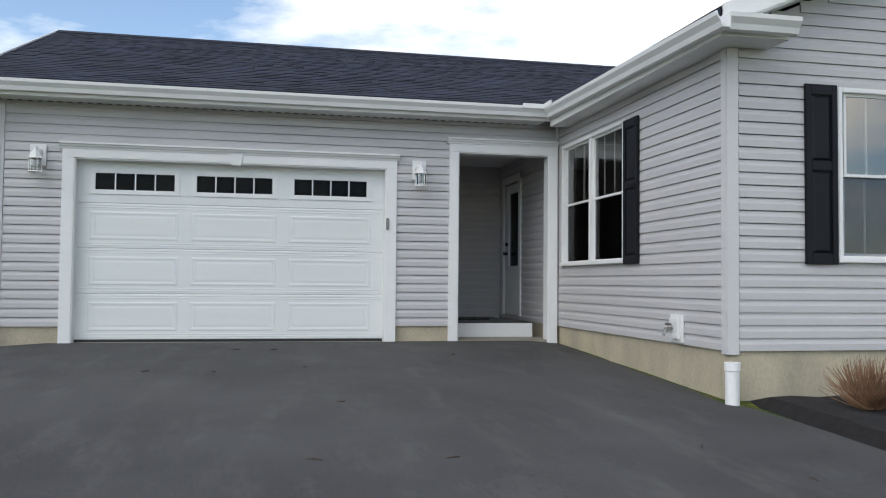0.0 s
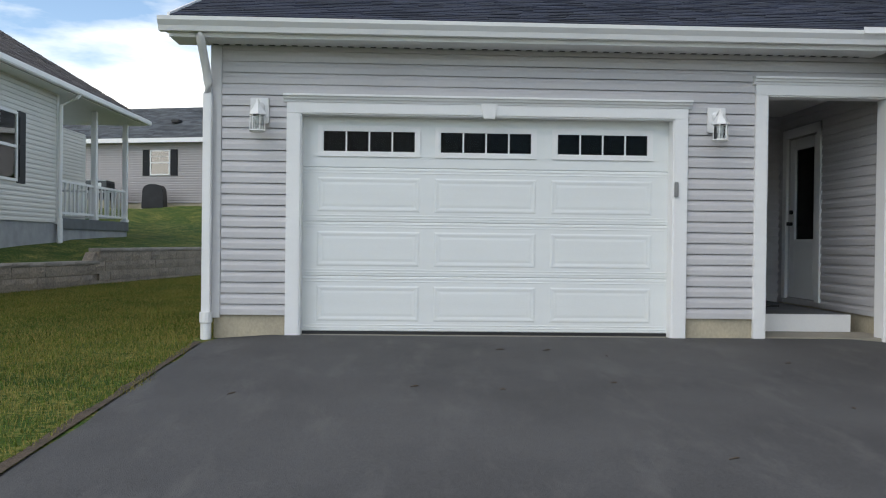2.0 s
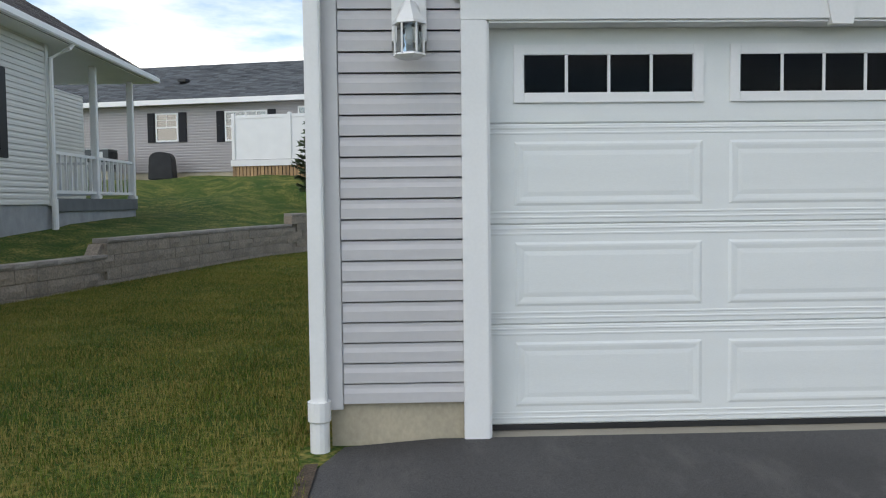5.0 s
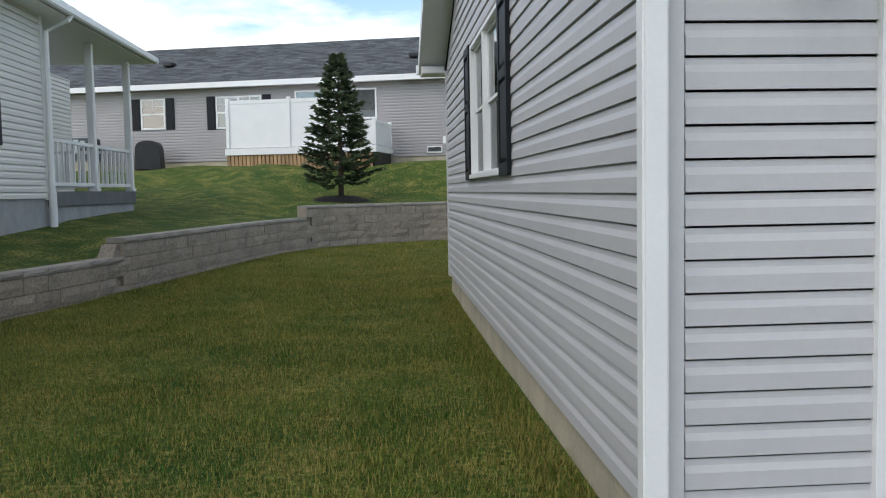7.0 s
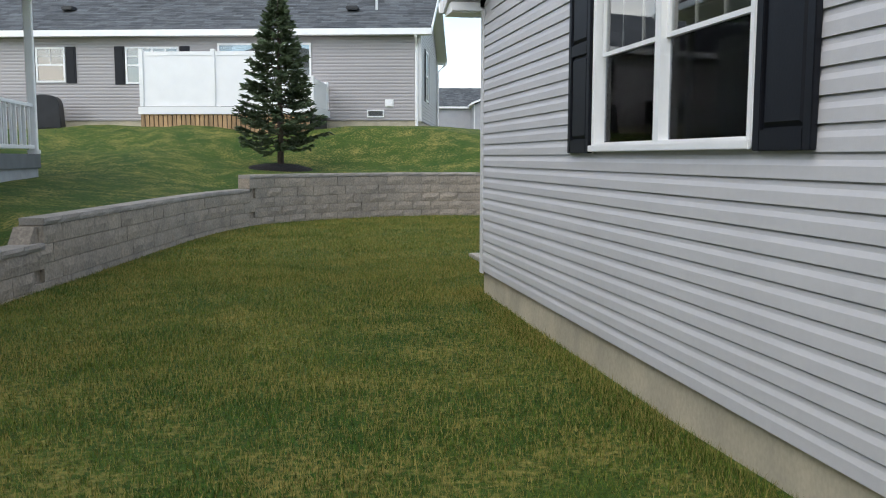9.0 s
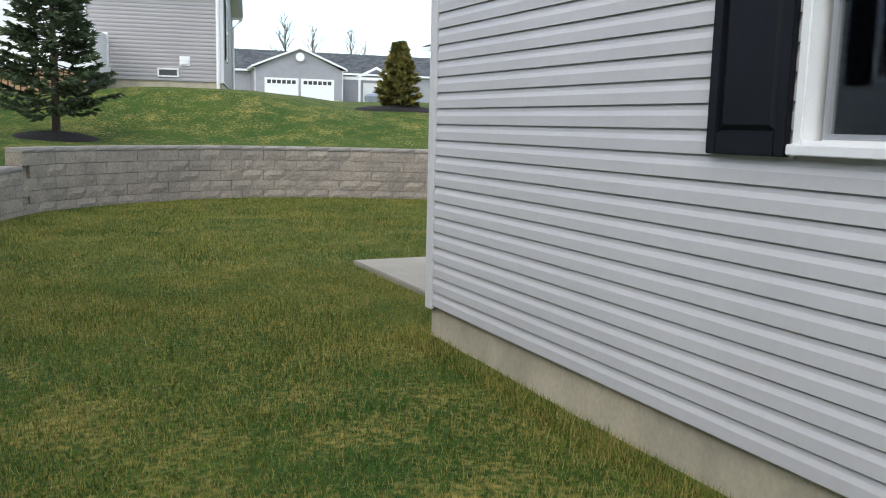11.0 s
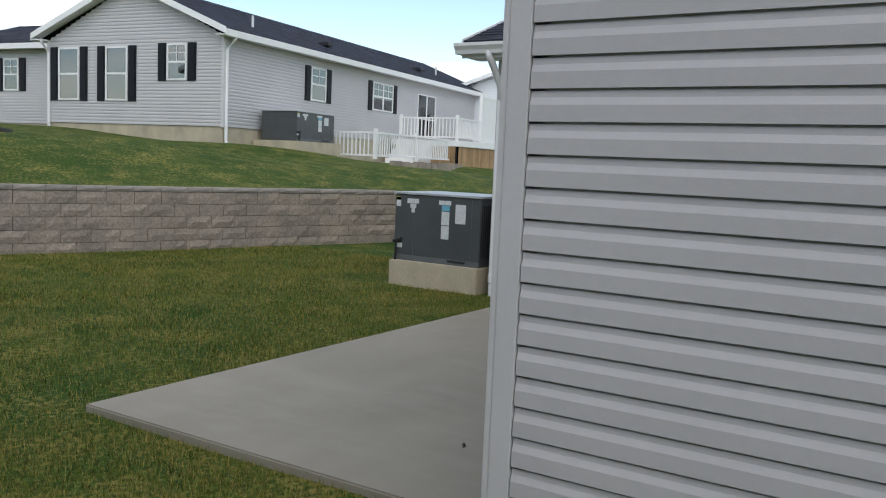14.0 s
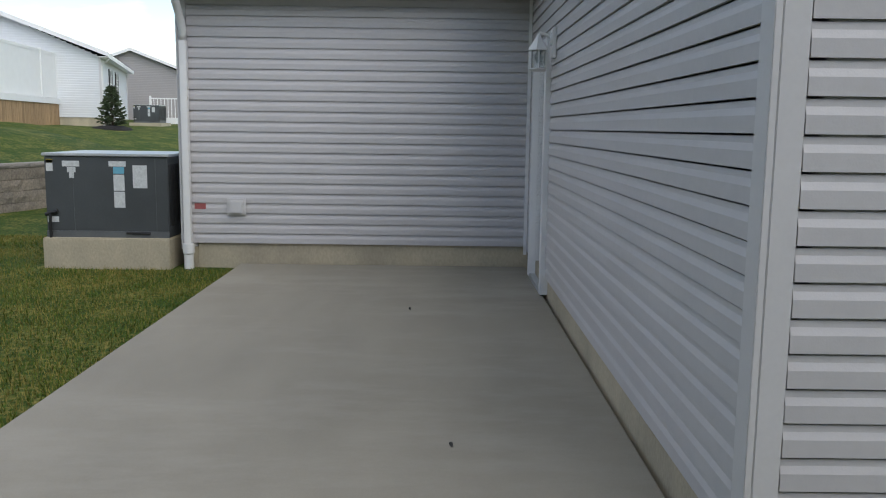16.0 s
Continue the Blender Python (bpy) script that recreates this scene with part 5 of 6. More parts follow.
def privacy_panel(parent, p0, p1, z0, z1, last=True):
    p0, p1 = Vector(p0), Vector(p1)
    side = Vector((-(p1 - p0).y, (p1 - p0).x, 0)).normalized()
    bm = bm_new()
    extrude_profile(bm, [(-0.02, 0), (0.02, 0), (0.02, z1 - z0 - 0.12), (-0.02, z1 - z0 - 0.12)], p0 + Vector((0, 0, z0)), p1 + Vector((0, 0, z0)), side)
    part("panel", bm, WHITE, parent)
    for z in (z0, z1 - 0.13):
        bm = bm_new()
        extrude_profile(bm, [(-0.035, 0), (0.035, 0), (0.035, 0.12), (-0.035, 0.12)], p0 + Vector((0, 0, z)), p1 + Vector((0, 0, z)), side)
        part("rail", bm, WHITE, parent)
    for q in (p0, p1) if last else (p0,):
        bm = bm_new()
        box(bm, q.x - 0.065, q.x + 0.065, q.y - 0.065, q.y + 0.065, z0, z1 + 0.06, 0.012)
        part("post", bm, WHITE, parent)


# grey house behind, long side to the lawn
H1 = pose(-24.28, 44.50, 3.32, 0, 0, -14)
plain_house("tan-grey sided one-storey house with a deck", H1, 24.4, 8.4, 2.75, 5.0, SIDING_TAN, SHINGLE_FAR, 0.25,
            (("s", 12.1, 1.25, 1.0, 1.15, True, 1), ("s", 15.55, 1.2, 1.8, 1.2, True, 2), ("s", 19.3, 0.35, 3.1, 2.15, False, 2), ("e", 2.6, 0.75, 1.0, 1.75, True, 1)),
            corner_down=(("s", 24.3), ("e", 8.3)), vents=((12.0, 0.45, "vent"), (22.0, 0.4, "vent"), (22.8, 0.42, "pipe"), (3.0, 0.4, "vent")))
deck1 = thing("deck", "timber deck with white privacy fence and lattice skirt", "deck", H1)
bm = bm_new()
box(bm, 16.1, 21.45, -2.6, -0.05, 0.08, 0.30)
part("fascia", bm, WHITE, deck1)
# black block added under the deck to stand for the shade there
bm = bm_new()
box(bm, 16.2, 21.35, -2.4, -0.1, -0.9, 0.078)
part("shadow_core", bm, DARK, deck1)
for k in range(37):
    bm = bm_new()
    box(bm, 16.15 + k * 0.14, 16.26 + k * 0.14, -2.55, -2.52, -0.9, 0.078)
    part("skirt_board", bm, DECKWOOD, deck1)
for a, b in ((16.2, 18.4), (18.4, 20.6)):
    privacy_panel(deck1, (a, -2.5, 0), (b, -2.5, 0), 0.32, 1.95, b > 20)
privacy_panel(deck1, (20.7, -2.5, 0), (21.38, -2.5, 0), 0.32, 1.15)
privacy_panel(deck1, (21.38, -0.3, 0), (21.38, -2.36, 0), 0.32, 1.15, False)
vb = wall_box(H1 @ facing(23.4, -0.02, 0.42, 0, -1), 0.28, 0.26, "white outlet plate low on siding")
va = thing("crawl_vent", "dark louvred crawl space vent in a white frame", "vent", H1 @ facing(22.95, -0.02, 0.10, 0, -1))
bm = bm_new()
for x0, x1, z0, z1 in ((-0.28, -0.24, 0, 0.24), (0.24, 0.28, 0, 0.24), (-0.24, 0.24, 0, 0.04), (-0.24, 0.24, 0.2, 0.24)):
    box(bm, x0, x1, 0, 0.03, z0, z1)
part("frame", bm, WHITE, va)
bm = bm_new()
for k in range(5):
    box(bm, -0.24, 0.24, 0.0, 0.012, 0.045 + k * 0.03, 0.065 + k * 0.03)
part("louvre", bm, METAL_GREY, va)
# covered grill and its air conditioner
gr = thing("covered_grill", "grill under a black fitted cover beside the house", "grill", pose(-12.5, 40.6, upper_z(-12.5, 40.6)))
bm = bm_new()
extrude_profile(bm, ((-0.50, 0.0), (0.50, 0.0), (0.46, 0.55), (0.44, 0.85), (0.34, 1.02), (0.12, 1.08), (-0.14, 1.08), (-0.36, 1.0), (-0.45, 0.84), (-0.46, 0.5)), (0, -0.32, 0), (0, 0.32, 0), (1, 0, 0))
bmesh.ops.bevel(bm, geom=list(bm.edges), offset=0.035, segments=2, affect="EDGES")
part("cover", bm, DARK, gr)
pad(-16.0, -14.4, 40.2, 41.4, 2.5, 3.35)
ac1 = package_unit(facing(-14.5, 40.3, 3.35, 0, -1), "dark grey air conditioner beside a neighbouring house")

# pale grey house on the rise
h2m = Matrix.Translation((12.1, 45.4, 3.2)) @ Matrix.Rotation(radians(-82), 4, "Z")
plain_house("pale grey sided house with black shutters and a charcoal roof", h2m, 7.4, 21.0, 2.75, 4.6, SIDING_PALE, SHINGLE, 0.5,
            (("s", 0.95, 0.75, 0.95, 1.75, True, 1), ("s", 3.08, 0.75, 0.95, 1.75, True, 1), ("s", 5.6, 1.4, 0.8, 1.15, True, 1), ("e", 5.3, 1.2, 1.0, 1.2, True, 1), ("e", 10.2, 1.2, 1.75, 1.15, True, 2), ("e", 14.4, 0.05, 1.9, 2.2, False, 2)),
            axis="y", corner_down=(("s", 0.05), ("e", 0.1)))
for vy, vf, kind in ((2.5, 0.3, "pipe"), (7.0, 0.3, "vent"), (15.0, 0.3, "vent"), (17.5, 0.35, "pipe")):
    bm = bm_new()
    vx, vz = 7.8 - 4.1 * vf, 2.92 + 1.68 * vf
    if kind == "pipe":
        tube(bm, ((vx, vy, vz - 0.05), (vx, vy, vz + 0.38)), 0.045, 8)
    else:
        box(bm, vx - 0.2, vx + 0.25, vy - 0.2, vy + 0.2, vz, vz + 0.15, 0.03)
    o = tagged(part("roof_vent" if kind == "vent" else "vent_pipe", bm, DARK if kind == "vent" else METAL_LIGHT), "small roof vent on dark shingles", "roof vent")
    o.matrix_world = h2m
h2w = h2m @ pose(-7.4, 1.6, 0)
plain_house("pale grey side wing with a dark roof", h2w, 7.4, 7.5, 2.75, 4.3, SIDING_PALE, SHINGLE, 0.4, (("s", 3.6, 1.2, 0.8, 1.2, True, 1),))
ac2 = package_unit(h2m @ facing(8.95, 4.0, -0.32, 1, 0) @ Matrix.Diagonal((1.75, 1.3, 1.08, 1)), "grey air conditioner on a concrete pad by the pale house")
pd2 = thing("equipment_pad", "raised concrete pad under an air conditioner", "concrete pad", h2m, "equipment pads", "structure")
bm = bm_new()
box(bm, 7.43, 9.1, 1.5, 4.2, -1.4, -0.33, 0.012)
part("slab", bm, FOUNDATION, pd2)
deck2 = thing("deck", "wood deck with white railings, steps and privacy fence", "deck", h2m)
bm = bm_new()
box(bm, 7.5, 10.7, 10.9, 23.4, -0.12, 0.12)
part("fascia", bm, WHITE, deck2)
# shade beneath this deck, shaped as an added black block
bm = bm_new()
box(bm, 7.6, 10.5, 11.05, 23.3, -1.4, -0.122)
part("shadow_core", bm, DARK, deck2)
for k in range(62):
    bm = bm_new()
    box(bm, 10.6, 10.63, 11.0 + k * 0.2, 11.18 + k * 0.2, -1.4, -0.122)
    part("skirt_board", bm, DECKWOOD, deck2)
for k in range(14):
    bm = bm_new()
    box(bm, 7.7 + k * 0.2, 7.88 + k * 0.2, 10.92, 10.95, -1.4, -0.122)
    part("skirt_board", bm, DECKWOOD, deck2)
privacy_panel(deck2, (10.55, 13.4, 0), (10.55, 18.4, 0), 0.14, 2.15, False)
privacy_panel(deck2, (10.55, 18.4, 0), (10.55, 23.3, 0), 0.14, 2.15)
railing(deck2, (7.9, 11.0, 0.12), (10.5, 11.0, 0.12), 0.95, 16)
railing(deck2, (10.53, 11.0, 0.12), (10.53, 13.3, 0.12), 0.95, 16, posts=False)
railing(deck2, (10.3, 4.5, -0.8), (10.3, 7.6, -0.8), 0.95, 18)
railing(deck2, (10.3, 7.75, -0.8), (10.3, 10.7, -0.8), 0.95, 18, posts=False)
railing(deck2, (7.9, 4.5, -0.8), (10.2, 4.5, -0.8), 0.95, 14, posts=False)
for k in range(5):
    bm = bm_new()
    box(bm, 7.9, 9.4, 9.4 + k * 0.3, 9.7 + k * 0.3, -1.3, -0.9 + k * 0.2)
    part("step", bm, WHITE, deck2)
edging = thing("stone_edging", "low stone edging round a planting bed", "edging", h2m)
for k in range(16):
    bm = bm_new()
    box(bm, 10.6 + 0.3 * math.sin(k * 0.3), 10.9 + 0.3 * math.sin(k * 0.3), 5.0 + k * 0.45, 5.42 + k * 0.45, -1.5, -0.82 - 0.02 * (k % 3), 0.02)
    part("stone", bm, STONE, edging)

# white houses farther along
plain_house("white sided house with dark shutters in the distance", pose(32.3, 43.9, 2.5, 0, 0, -75), 8.2, 13.0, 2.75, 4.6, SIDING_WHITE, SHINGLE, 0.5,
            (("s", 1.5, 1.0, 0.9, 1.4, True, 1), ("s", 5.4, 1.0, 0.9, 1.4, True, 1), ("e", 4.0, 1.0, 0.8, 1.4, True, 1), ("e", 7.0, 1.0, 0.8, 1.4, True, 1)), axis="y", corner_down=(("e", 0.1),))
plain_house("grey and white house far off", pose(50.5, 44.5, 2.5, 0, 0, -75), 8.0, 12.0, 2.75, 4.6, SIDING_TAN, SHINGLE_FAR, 0.5, (), axis="y")
fence3 = thing("deck", "white deck railing far off", "deck", pose(43.0, 36.6, 2.1, 0, 0, -75))
railing(fence3, (0, 0, 0), (3.0, 0, 0), 1.6, 16)
bm = bm_new()
box(bm, 0, 3.0, 0.1, 2.0, -0.6, 0.5)
part("base", bm, WHITE, fence3)
pad(37.6, 39.2, 34.3, 35.9, 1.0, 2.3)
ac3 = package_unit(facing(37.7, 34.4, 2.3, -1, 0), "dark air conditioner beside the white house")

# house with a double garage across the street
h3m = pose(14.7, 97.9, 4.6, 0, 0, -8)
plain_house("grey gabled garage of a far house with white garage doors", h3m, 8.6, 7.0, 2.9, 5.0, STUCCO, SHINGLE_FAR, 0.5, axis="y")
plain_house("grey far house behind its garage", h3m @ pose(-6, 4.0, 0), 26.0, 9.0, 2.8, 5.3, STUCCO, SHINGLE_FAR, 0.5)
gd3 = thing("garage_door", "far white double garage doors with arched lights", "garage door", h3m, kind="structure")
for a in (0.9, 4.45):
    bm = bm_new()
    box(bm, a, a + 3.3, -0.06, -0.02, -0.35, 2.0, 0.01)
    leaf = part("leaf", bm, WHITE, gd3)
    for k in range(6):
        # solid pane in the unlit-room colour, with no glass
        bm = bm_new()
        box(bm, a + 0.25 + k * 0.48, a + 0.62 + k * 0.48, -0.07, -0.062, 1.45, 1.8)
        part("pane", bm, INTERIOR, leaf)
bm = bm_new()
tube(bm, ((4.3, -0.5, 4.05), (4.3, -0.42, 4.05)), 0.42, 18)
part("gable_vent", bm, WHITE, gd3)
porch3 = thing("porch", "small white gabled porch of the far house", "porch", h3m)
bm = bm_new()
rake(bm, (10.4, 2.2, 2.5), (12.6, 2.2, 3.6), (0, -1, 0), 0.25, 0.1)
rake(bm, (14.8, 2.2, 2.5), (12.6, 2.2, 3.6), (0, -1, 0), 0.25, 0.1)
box(bm, 8.7, 15.0, 2.1, 2.3, 2.2, 2.5)
part("gable_trim", bm, WHITE, porch3)
for a in (10.8, 14.6):
    bm = bm_new()
    box(bm, a - 0.12, a + 0.12, 2.1, 2.3, -0.4, 2.2)
    part("post", bm, WHITE, porch3)
bm = bm_new()
box(bm, 11.6, 13.4, 3.9, 3.97, -0.3, 2.0)
part("door", bm, WHITE, porch3)

# cream house with the corner porch
NX, NY0, NYP, NY1, NZ, NH = -9.65, 6.0, 23.25, 28.35, 2.05, 3.08
nb = thing("house", "cream sided neighbour house with a railed corner porch", "house", pose(0, 0, 0))
bm = bm_new()
box(bm, NX - 8.4, NX, NY0, NYP, NZ, NZ + NH)
box(bm, NX - 8.4, NX - 2.4, NYP, NY1 + 3, NZ, NZ + NH)
part("wall", bm, SIDING_CREAM, nb)
bm = bm_new()
z = NZ
while z < NZ + NH - 0.02:
    k = [(a, min(c, NZ + NH - z)) for a, c in LAP]
    extrude_profile(bm, k, (NX + 0.001, NY0, z), (NX + 0.001, NYP - 0.06, z), (1, 0, 0))
    extrude_profile(bm, k, (NX - 2.399, NYP, z), (NX - 2.399, NY1 + 3, z), (1, 0, 0))
    z += COURSE
part("siding", bm, SIDING_CREAM, nb)
bm = bm_new()
box(bm, NX - 8.3, NX - 0.02, NY0, NYP, 0.4, NZ - 0.002)
box(bm, NX - 8.3, NX - 0.02, NYP + 0.002, NY1, 0.4, NZ - 0.15)
part("foundation", bm, mat("grey_skirting", (0.33, 0.34, 0.345), 0.7), nb)
bm = bm_new()
box(bm, NX - 2.4, NX + 0.03, NYP, NY1 + 0.03, NZ - 0.148, NZ + 0.12, 0.01)
part("porch_floor", bm, mat("porch_grey_boards", (0.13, 0.14, 0.145), 0.7), nb)
bm = bm_new()
box(bm, NX - 0.06, NX + 0.03, NYP - 0.12, NYP + 0.0, NZ - 0.03, NZ + NH)
part("corner_post", bm, WHITE, nb)
for px, py in ((NX - 0.06, (NYP + NY1) / 2), (NX - 0.06, NY1 - 0.06), (NX - 2.2, NY1 - 0.06)):
    bm = bm_new()
    box(bm, px - 0.07, px + 0.07, py - 0.07, py + 0.07, NZ + 0.12, NZ + NH - 0.02, 0.012)
    box(bm, px - 0.1, px + 0.1, py - 0.1, py + 0.1, NZ + 0.12, NZ + 0.2, 0.012)
    part("porch_post", bm, WHITE, nb)
railing(nb, (NX - 0.06, NYP + 0.06, NZ + 0.12), (NX - 0.06, (NYP + NY1) / 2, NZ + 0.12), 0.95, 9, posts=False)
railing(nb, (NX - 0.06, (NYP + NY1) / 2, NZ + 0.12), (NX - 0.06, NY1 - 0.06, NZ + 0.12), 0.95, 9, posts=False)
railing(nb, (NX - 0.06, NY1 - 0.06, NZ + 0.12), (NX - 2.2, NY1 - 0.06, NZ + 0.12), 0.95, 12, posts=False)
NE = NZ + NH + 0.18
bm = bm_new()
box(bm, NX - 8.8, NX + 0.42, NY0 - 0.4, NY1 + 0.4, NZ + NH, NZ + NH + 0.02)
part("soffit", bm, WHITE, nb)
bm = bm_new()
box(bm, NX + 0.42, NX + 0.55, NY0, NY1 + 0.52, NE - 0.16, NE - 0.02, 0.02)
box(bm, NX - 9.0, NX + 0.419, NY1 + 0.4, NY1 + 0.52, NE - 0.16, NE - 0.02, 0.02)
part("gutter", bm, WHITE, nb)
ra, rb = (NX - 4.2, NY1 - 4.6, NE + 3.0), (NX - 4.2, NY0 - 0.4, NE + 3.0)
c0, c1, c2, c3 = (NX + 0.44, NY0 - 0.4, NE), (NX + 0.44, NY1 + 0.44, NE), (NX - 8.84, NY1 + 0.44, NE), (NX - 8.84, NY0 - 0.4, NE)
for q in ((c0, c1, ra, rb), (c1, c2, ra), (c2, c3, rb, ra)):
    bm = bm_new()
    top = [bm.verts.new(p) for p in q]
    bot = [bm.verts.new((p[0], p[1], p[2] - 0.08)) for p in q]
    bm.faces.new(top)
    bm.faces.new(bot[::-1])
    for i in range(len(q)):
        bm.faces.new((top[i], top[(i + 1) % len(q)], bot[(i + 1) % len(q)], bot[i]))
    nroof = part("roof", bm, SHINGLE_BROWN, nb)
    if len(q) == 4 and q[0] is c0:
        uvn = Vector((ra[0] - c1[0], 0, ra[2] - c1[2]))
        k_hip = (NY1 + 0.44 - ra[1]) / (c1[0] - ra[0])
        shingles(nroof, (c0[0], 12, NE), (0, 1, 0), uvn.normalized(), 0, NY1 + 0.44 - 12, uvn.length, SHINGLE_BROWN, clip=lambda p: p.y < NY1 + 0.44 - k_hip * (c1[0] - p.x) - 0.15, tab=0.4, row=0.17)
for wy, units in ((20.2, 2), (12.0, 2)):
    lm = facing(NX + 0.016, wy, NZ + 0.84, 1, 0)
    far_window(nb, lm, 1.7, 1.5, units, False)
    for sx in (-1, 1):
        bm = bm_new()
        cx = sx * (0.85 + 0.21)
        box(bm, cx - 0.19, cx + 0.19, 0, 0.03, -0.03, 1.53, 0.006)
        box(bm, cx - 0.12, cx + 0.12, 0.03, 0.042, 0.1, 0.7)
        box(bm, cx - 0.12, cx + 0.12, 0.03, 0.042, 0.8, 1.4)
        s = part("shutter", bm, BLACK, nb)
        s.matrix_basis = lm
bm = bm_new()
tube(bm, ((NX + 0.48, NYP + 0.1, NE - 0.15), (NX + 0.45, NYP, NE - 0.25), (NX + 0.1, NYP - 0.06, NE - 0.45), (NX + 0.09, NYP - 0.06, NZ + 0.1)), 0.05, 8)
tube(bm, ((NX + 0.09, NYP - 0.06, NZ - 0.5), (NX + 0.09, NYP - 0.06, NZ + 0.1)), 0.065, 10)
part("downspout", bm, WHITE, nb)


# ---- plants ----
def conifer(m, height, radius, material, label, seed, dense=1.0, start=0.12, lean=0.0):
    """A spruce: tapered trunk, drooping whorls of limbs, many small needle sprays."""
    t = thing("spruce_tree", label, "tree", m, "young spruces")
    bm = bm_new()
    tube(bm, [(0, 0, -0.2), (0.01, 0, height * 0.3), (0, 0.015, height * 0.7), (0, 0, height * 0.985)], [radius * 0.07, radius * 0.055, radius * 0.03, 0.008], 8)
    part("trunk", bm, BARK, t, smooth=True)
    r = random.Random(seed)
    limbs, verts, faces = bm_new(), [], []
    n_limb = int(115 * dense)
    for i in range(n_limb):
        f = (i + 0.5) / n_limb
        z = height * (start + (1 - start) * f ** 0.9) * 0.985
        reach = radius * (1 - (z / height - start) / (1 - start)) ** 0.85 * r.uniform(0.7, 1.12) + 0.06
        if z / height < start + 0.08:
            reach *= 0.8
        a = i * 2.39996 + r.uniform(-0.3, 0.3)
        droop = r.uniform(-0.12, 0.10) - 0.10 * (1 - f)
        d = Vector((math.cos(a), math.sin(a), 0))
        p0, p1, p2 = Vector((0, 0, z)), d * reach * 0.55 + Vector((0, 0, z + droop * reach)), d * reach + Vector((0, 0, z + (droop + 0.14) * reach))
        tube(limbs, (p0, p1, p2), [0.014 * (1.2 - f), 0.009, 0.004], 4)
        sprays = int((14 + 42 * reach / radius) * dense)
        for k in range(sprays):
            s = r.uniform(0.15, 1.0) ** 0.7
            base = p0.lerp(p1, s / 0.55) if s < 0.55 else p1.lerp(p2, (s - 0.55) / 0.45)
            side = d.cross(Vector((0, 0, 1))) * r.choice((-1, 1)) * r.uniform(0.2, 1.0) + d * r.uniform(0.3, 1.0) + Vector((0, 0, r.uniform(-0.35, 0.45)))
            side.normalize()
            ln = r.uniform(0.10, 0.21) * (0.6 + 0.4 * radius)
            tip = base + side * ln
            nv = side.orthogonal().normalized()
            nv = (nv * math.cos(k * 1.7) + side.cross(nv) * math.sin(k * 1.7)) * ln * 0.13
            b2 = base + side * ln * 0.45
            q = len(verts)
            nv2 = side.cross(nv)
            verts.extend(tuple(v) for v in (base, b2 + nv, tip, b2 - nv, b2 + nv2, b2 - nv2))
            faces.extend(((q, q + 1, q + 2, q + 3), (q, q + 4, q + 2, q + 5)))
    tagged(part("limb", limbs, BARK, t), kind="stuff")
    me = bpy.data.meshes.new("needles")
    me.from_pydata(verts, [], faces)
    me.materials.append(material)
    ob = tagged(new("needles", me), kind="stuff")
    ob.parent = t
    return t


def mulch_ring(x, y, r0, r1, z, material=MULCH):
    ring = thing("mulch_ring", "low mound of dark mulch round a young tree", "mulch", pose(x, y, z))
    bm = bm_new()
    rings = []
    for q, hgt in ((1.0, -0.06), (0.85, 0.06), (0.5, 0.13), (0.08, 0.16)):
        rings.append([bm.verts.new((math.cos(a) * r0 * q * (1 + 0.12 * noise.noise((math.cos(a) * 2 + x, math.sin(a) * 2, q))), math.sin(a) * r1 * q, hgt + 0.02 * noise.noise((a * 3, q * 5, x)) + slope_at(x, y, math.cos(a) * r0 * q, math.sin(a) * r1 * q))) for a in (k * math.pi / 14 for k in range(28))])
    for a, b in zip(rings, rings[1:]):
        for k in range(28):
            bm.faces.new((a[k], a[(k + 1) % 28], b[(k + 1) % 28], b[k]))
    bm.faces.new(rings[-1])
    part("mound", bm, material, ring, smooth=True)


def slope_at(x, y, dx, dy):
    return upper_z(x + dx, y + dy) - upper_z(x, y)


for tx, ty, hh, rr, mt, lb, sd, st, dn in ((-5.1, 32.6, 4.1, 1.2, NEEDLE, "slender blue-green spruce in a mulch ring", 1, 0.10, 1.5), (3.4, 35.3, 1.75, 0.62, NEEDLE_YELLOW, "dense bushy yellow-green spruce in a mulch bed", 2, 0.06, 1.7), (32.0, 34.6, 1.75, 0.62, NEEDLE, "young spruce beside the white house", 3, 0.06, 1.0)):
    gz = upper_z(tx, ty)
    conifer(pose(tx, ty, gz + 0.1), hh, rr, mt, lb, sd, dn, st)
    mulch_ring(tx, ty, 0.85 if sd == 1 else 1.35, 0.6 if sd == 1 else 0.85, gz)

# dry twiggy shrub in the front bed
sh = thing("shrub", "dry reddish-brown twiggy shrub in the mulch bed", "shrub", pose(4.55, 5.75, low(4.55, 5.75) + 0.07))
r = random.Random(9)
bm = bm_new()
for i in range(420):
    a, el = r.uniform(0, 2 * math.pi), r.uniform(0.25, 1.45)
    ln = r.uniform(0.22, 0.37)
    d = Vector((math.cos(a) * math.cos(el), math.sin(a) * math.cos(el), math.sin(el)))
    b = Vector((r.uniform(-0.09, 0.09), r.uniform(-0.09, 0.09), 0))
    tube(bm, (b, b + d * ln * 0.6 + Vector((0, 0, 0.02)), b + d * ln + Vector((r.uniform(-.03, .03), r.uniform(-.03, .03), 0.05))), [0.004, 0.003, 0.0015], 3)
tagged(part("twigs", bm, TWIG, sh), kind="stuff")

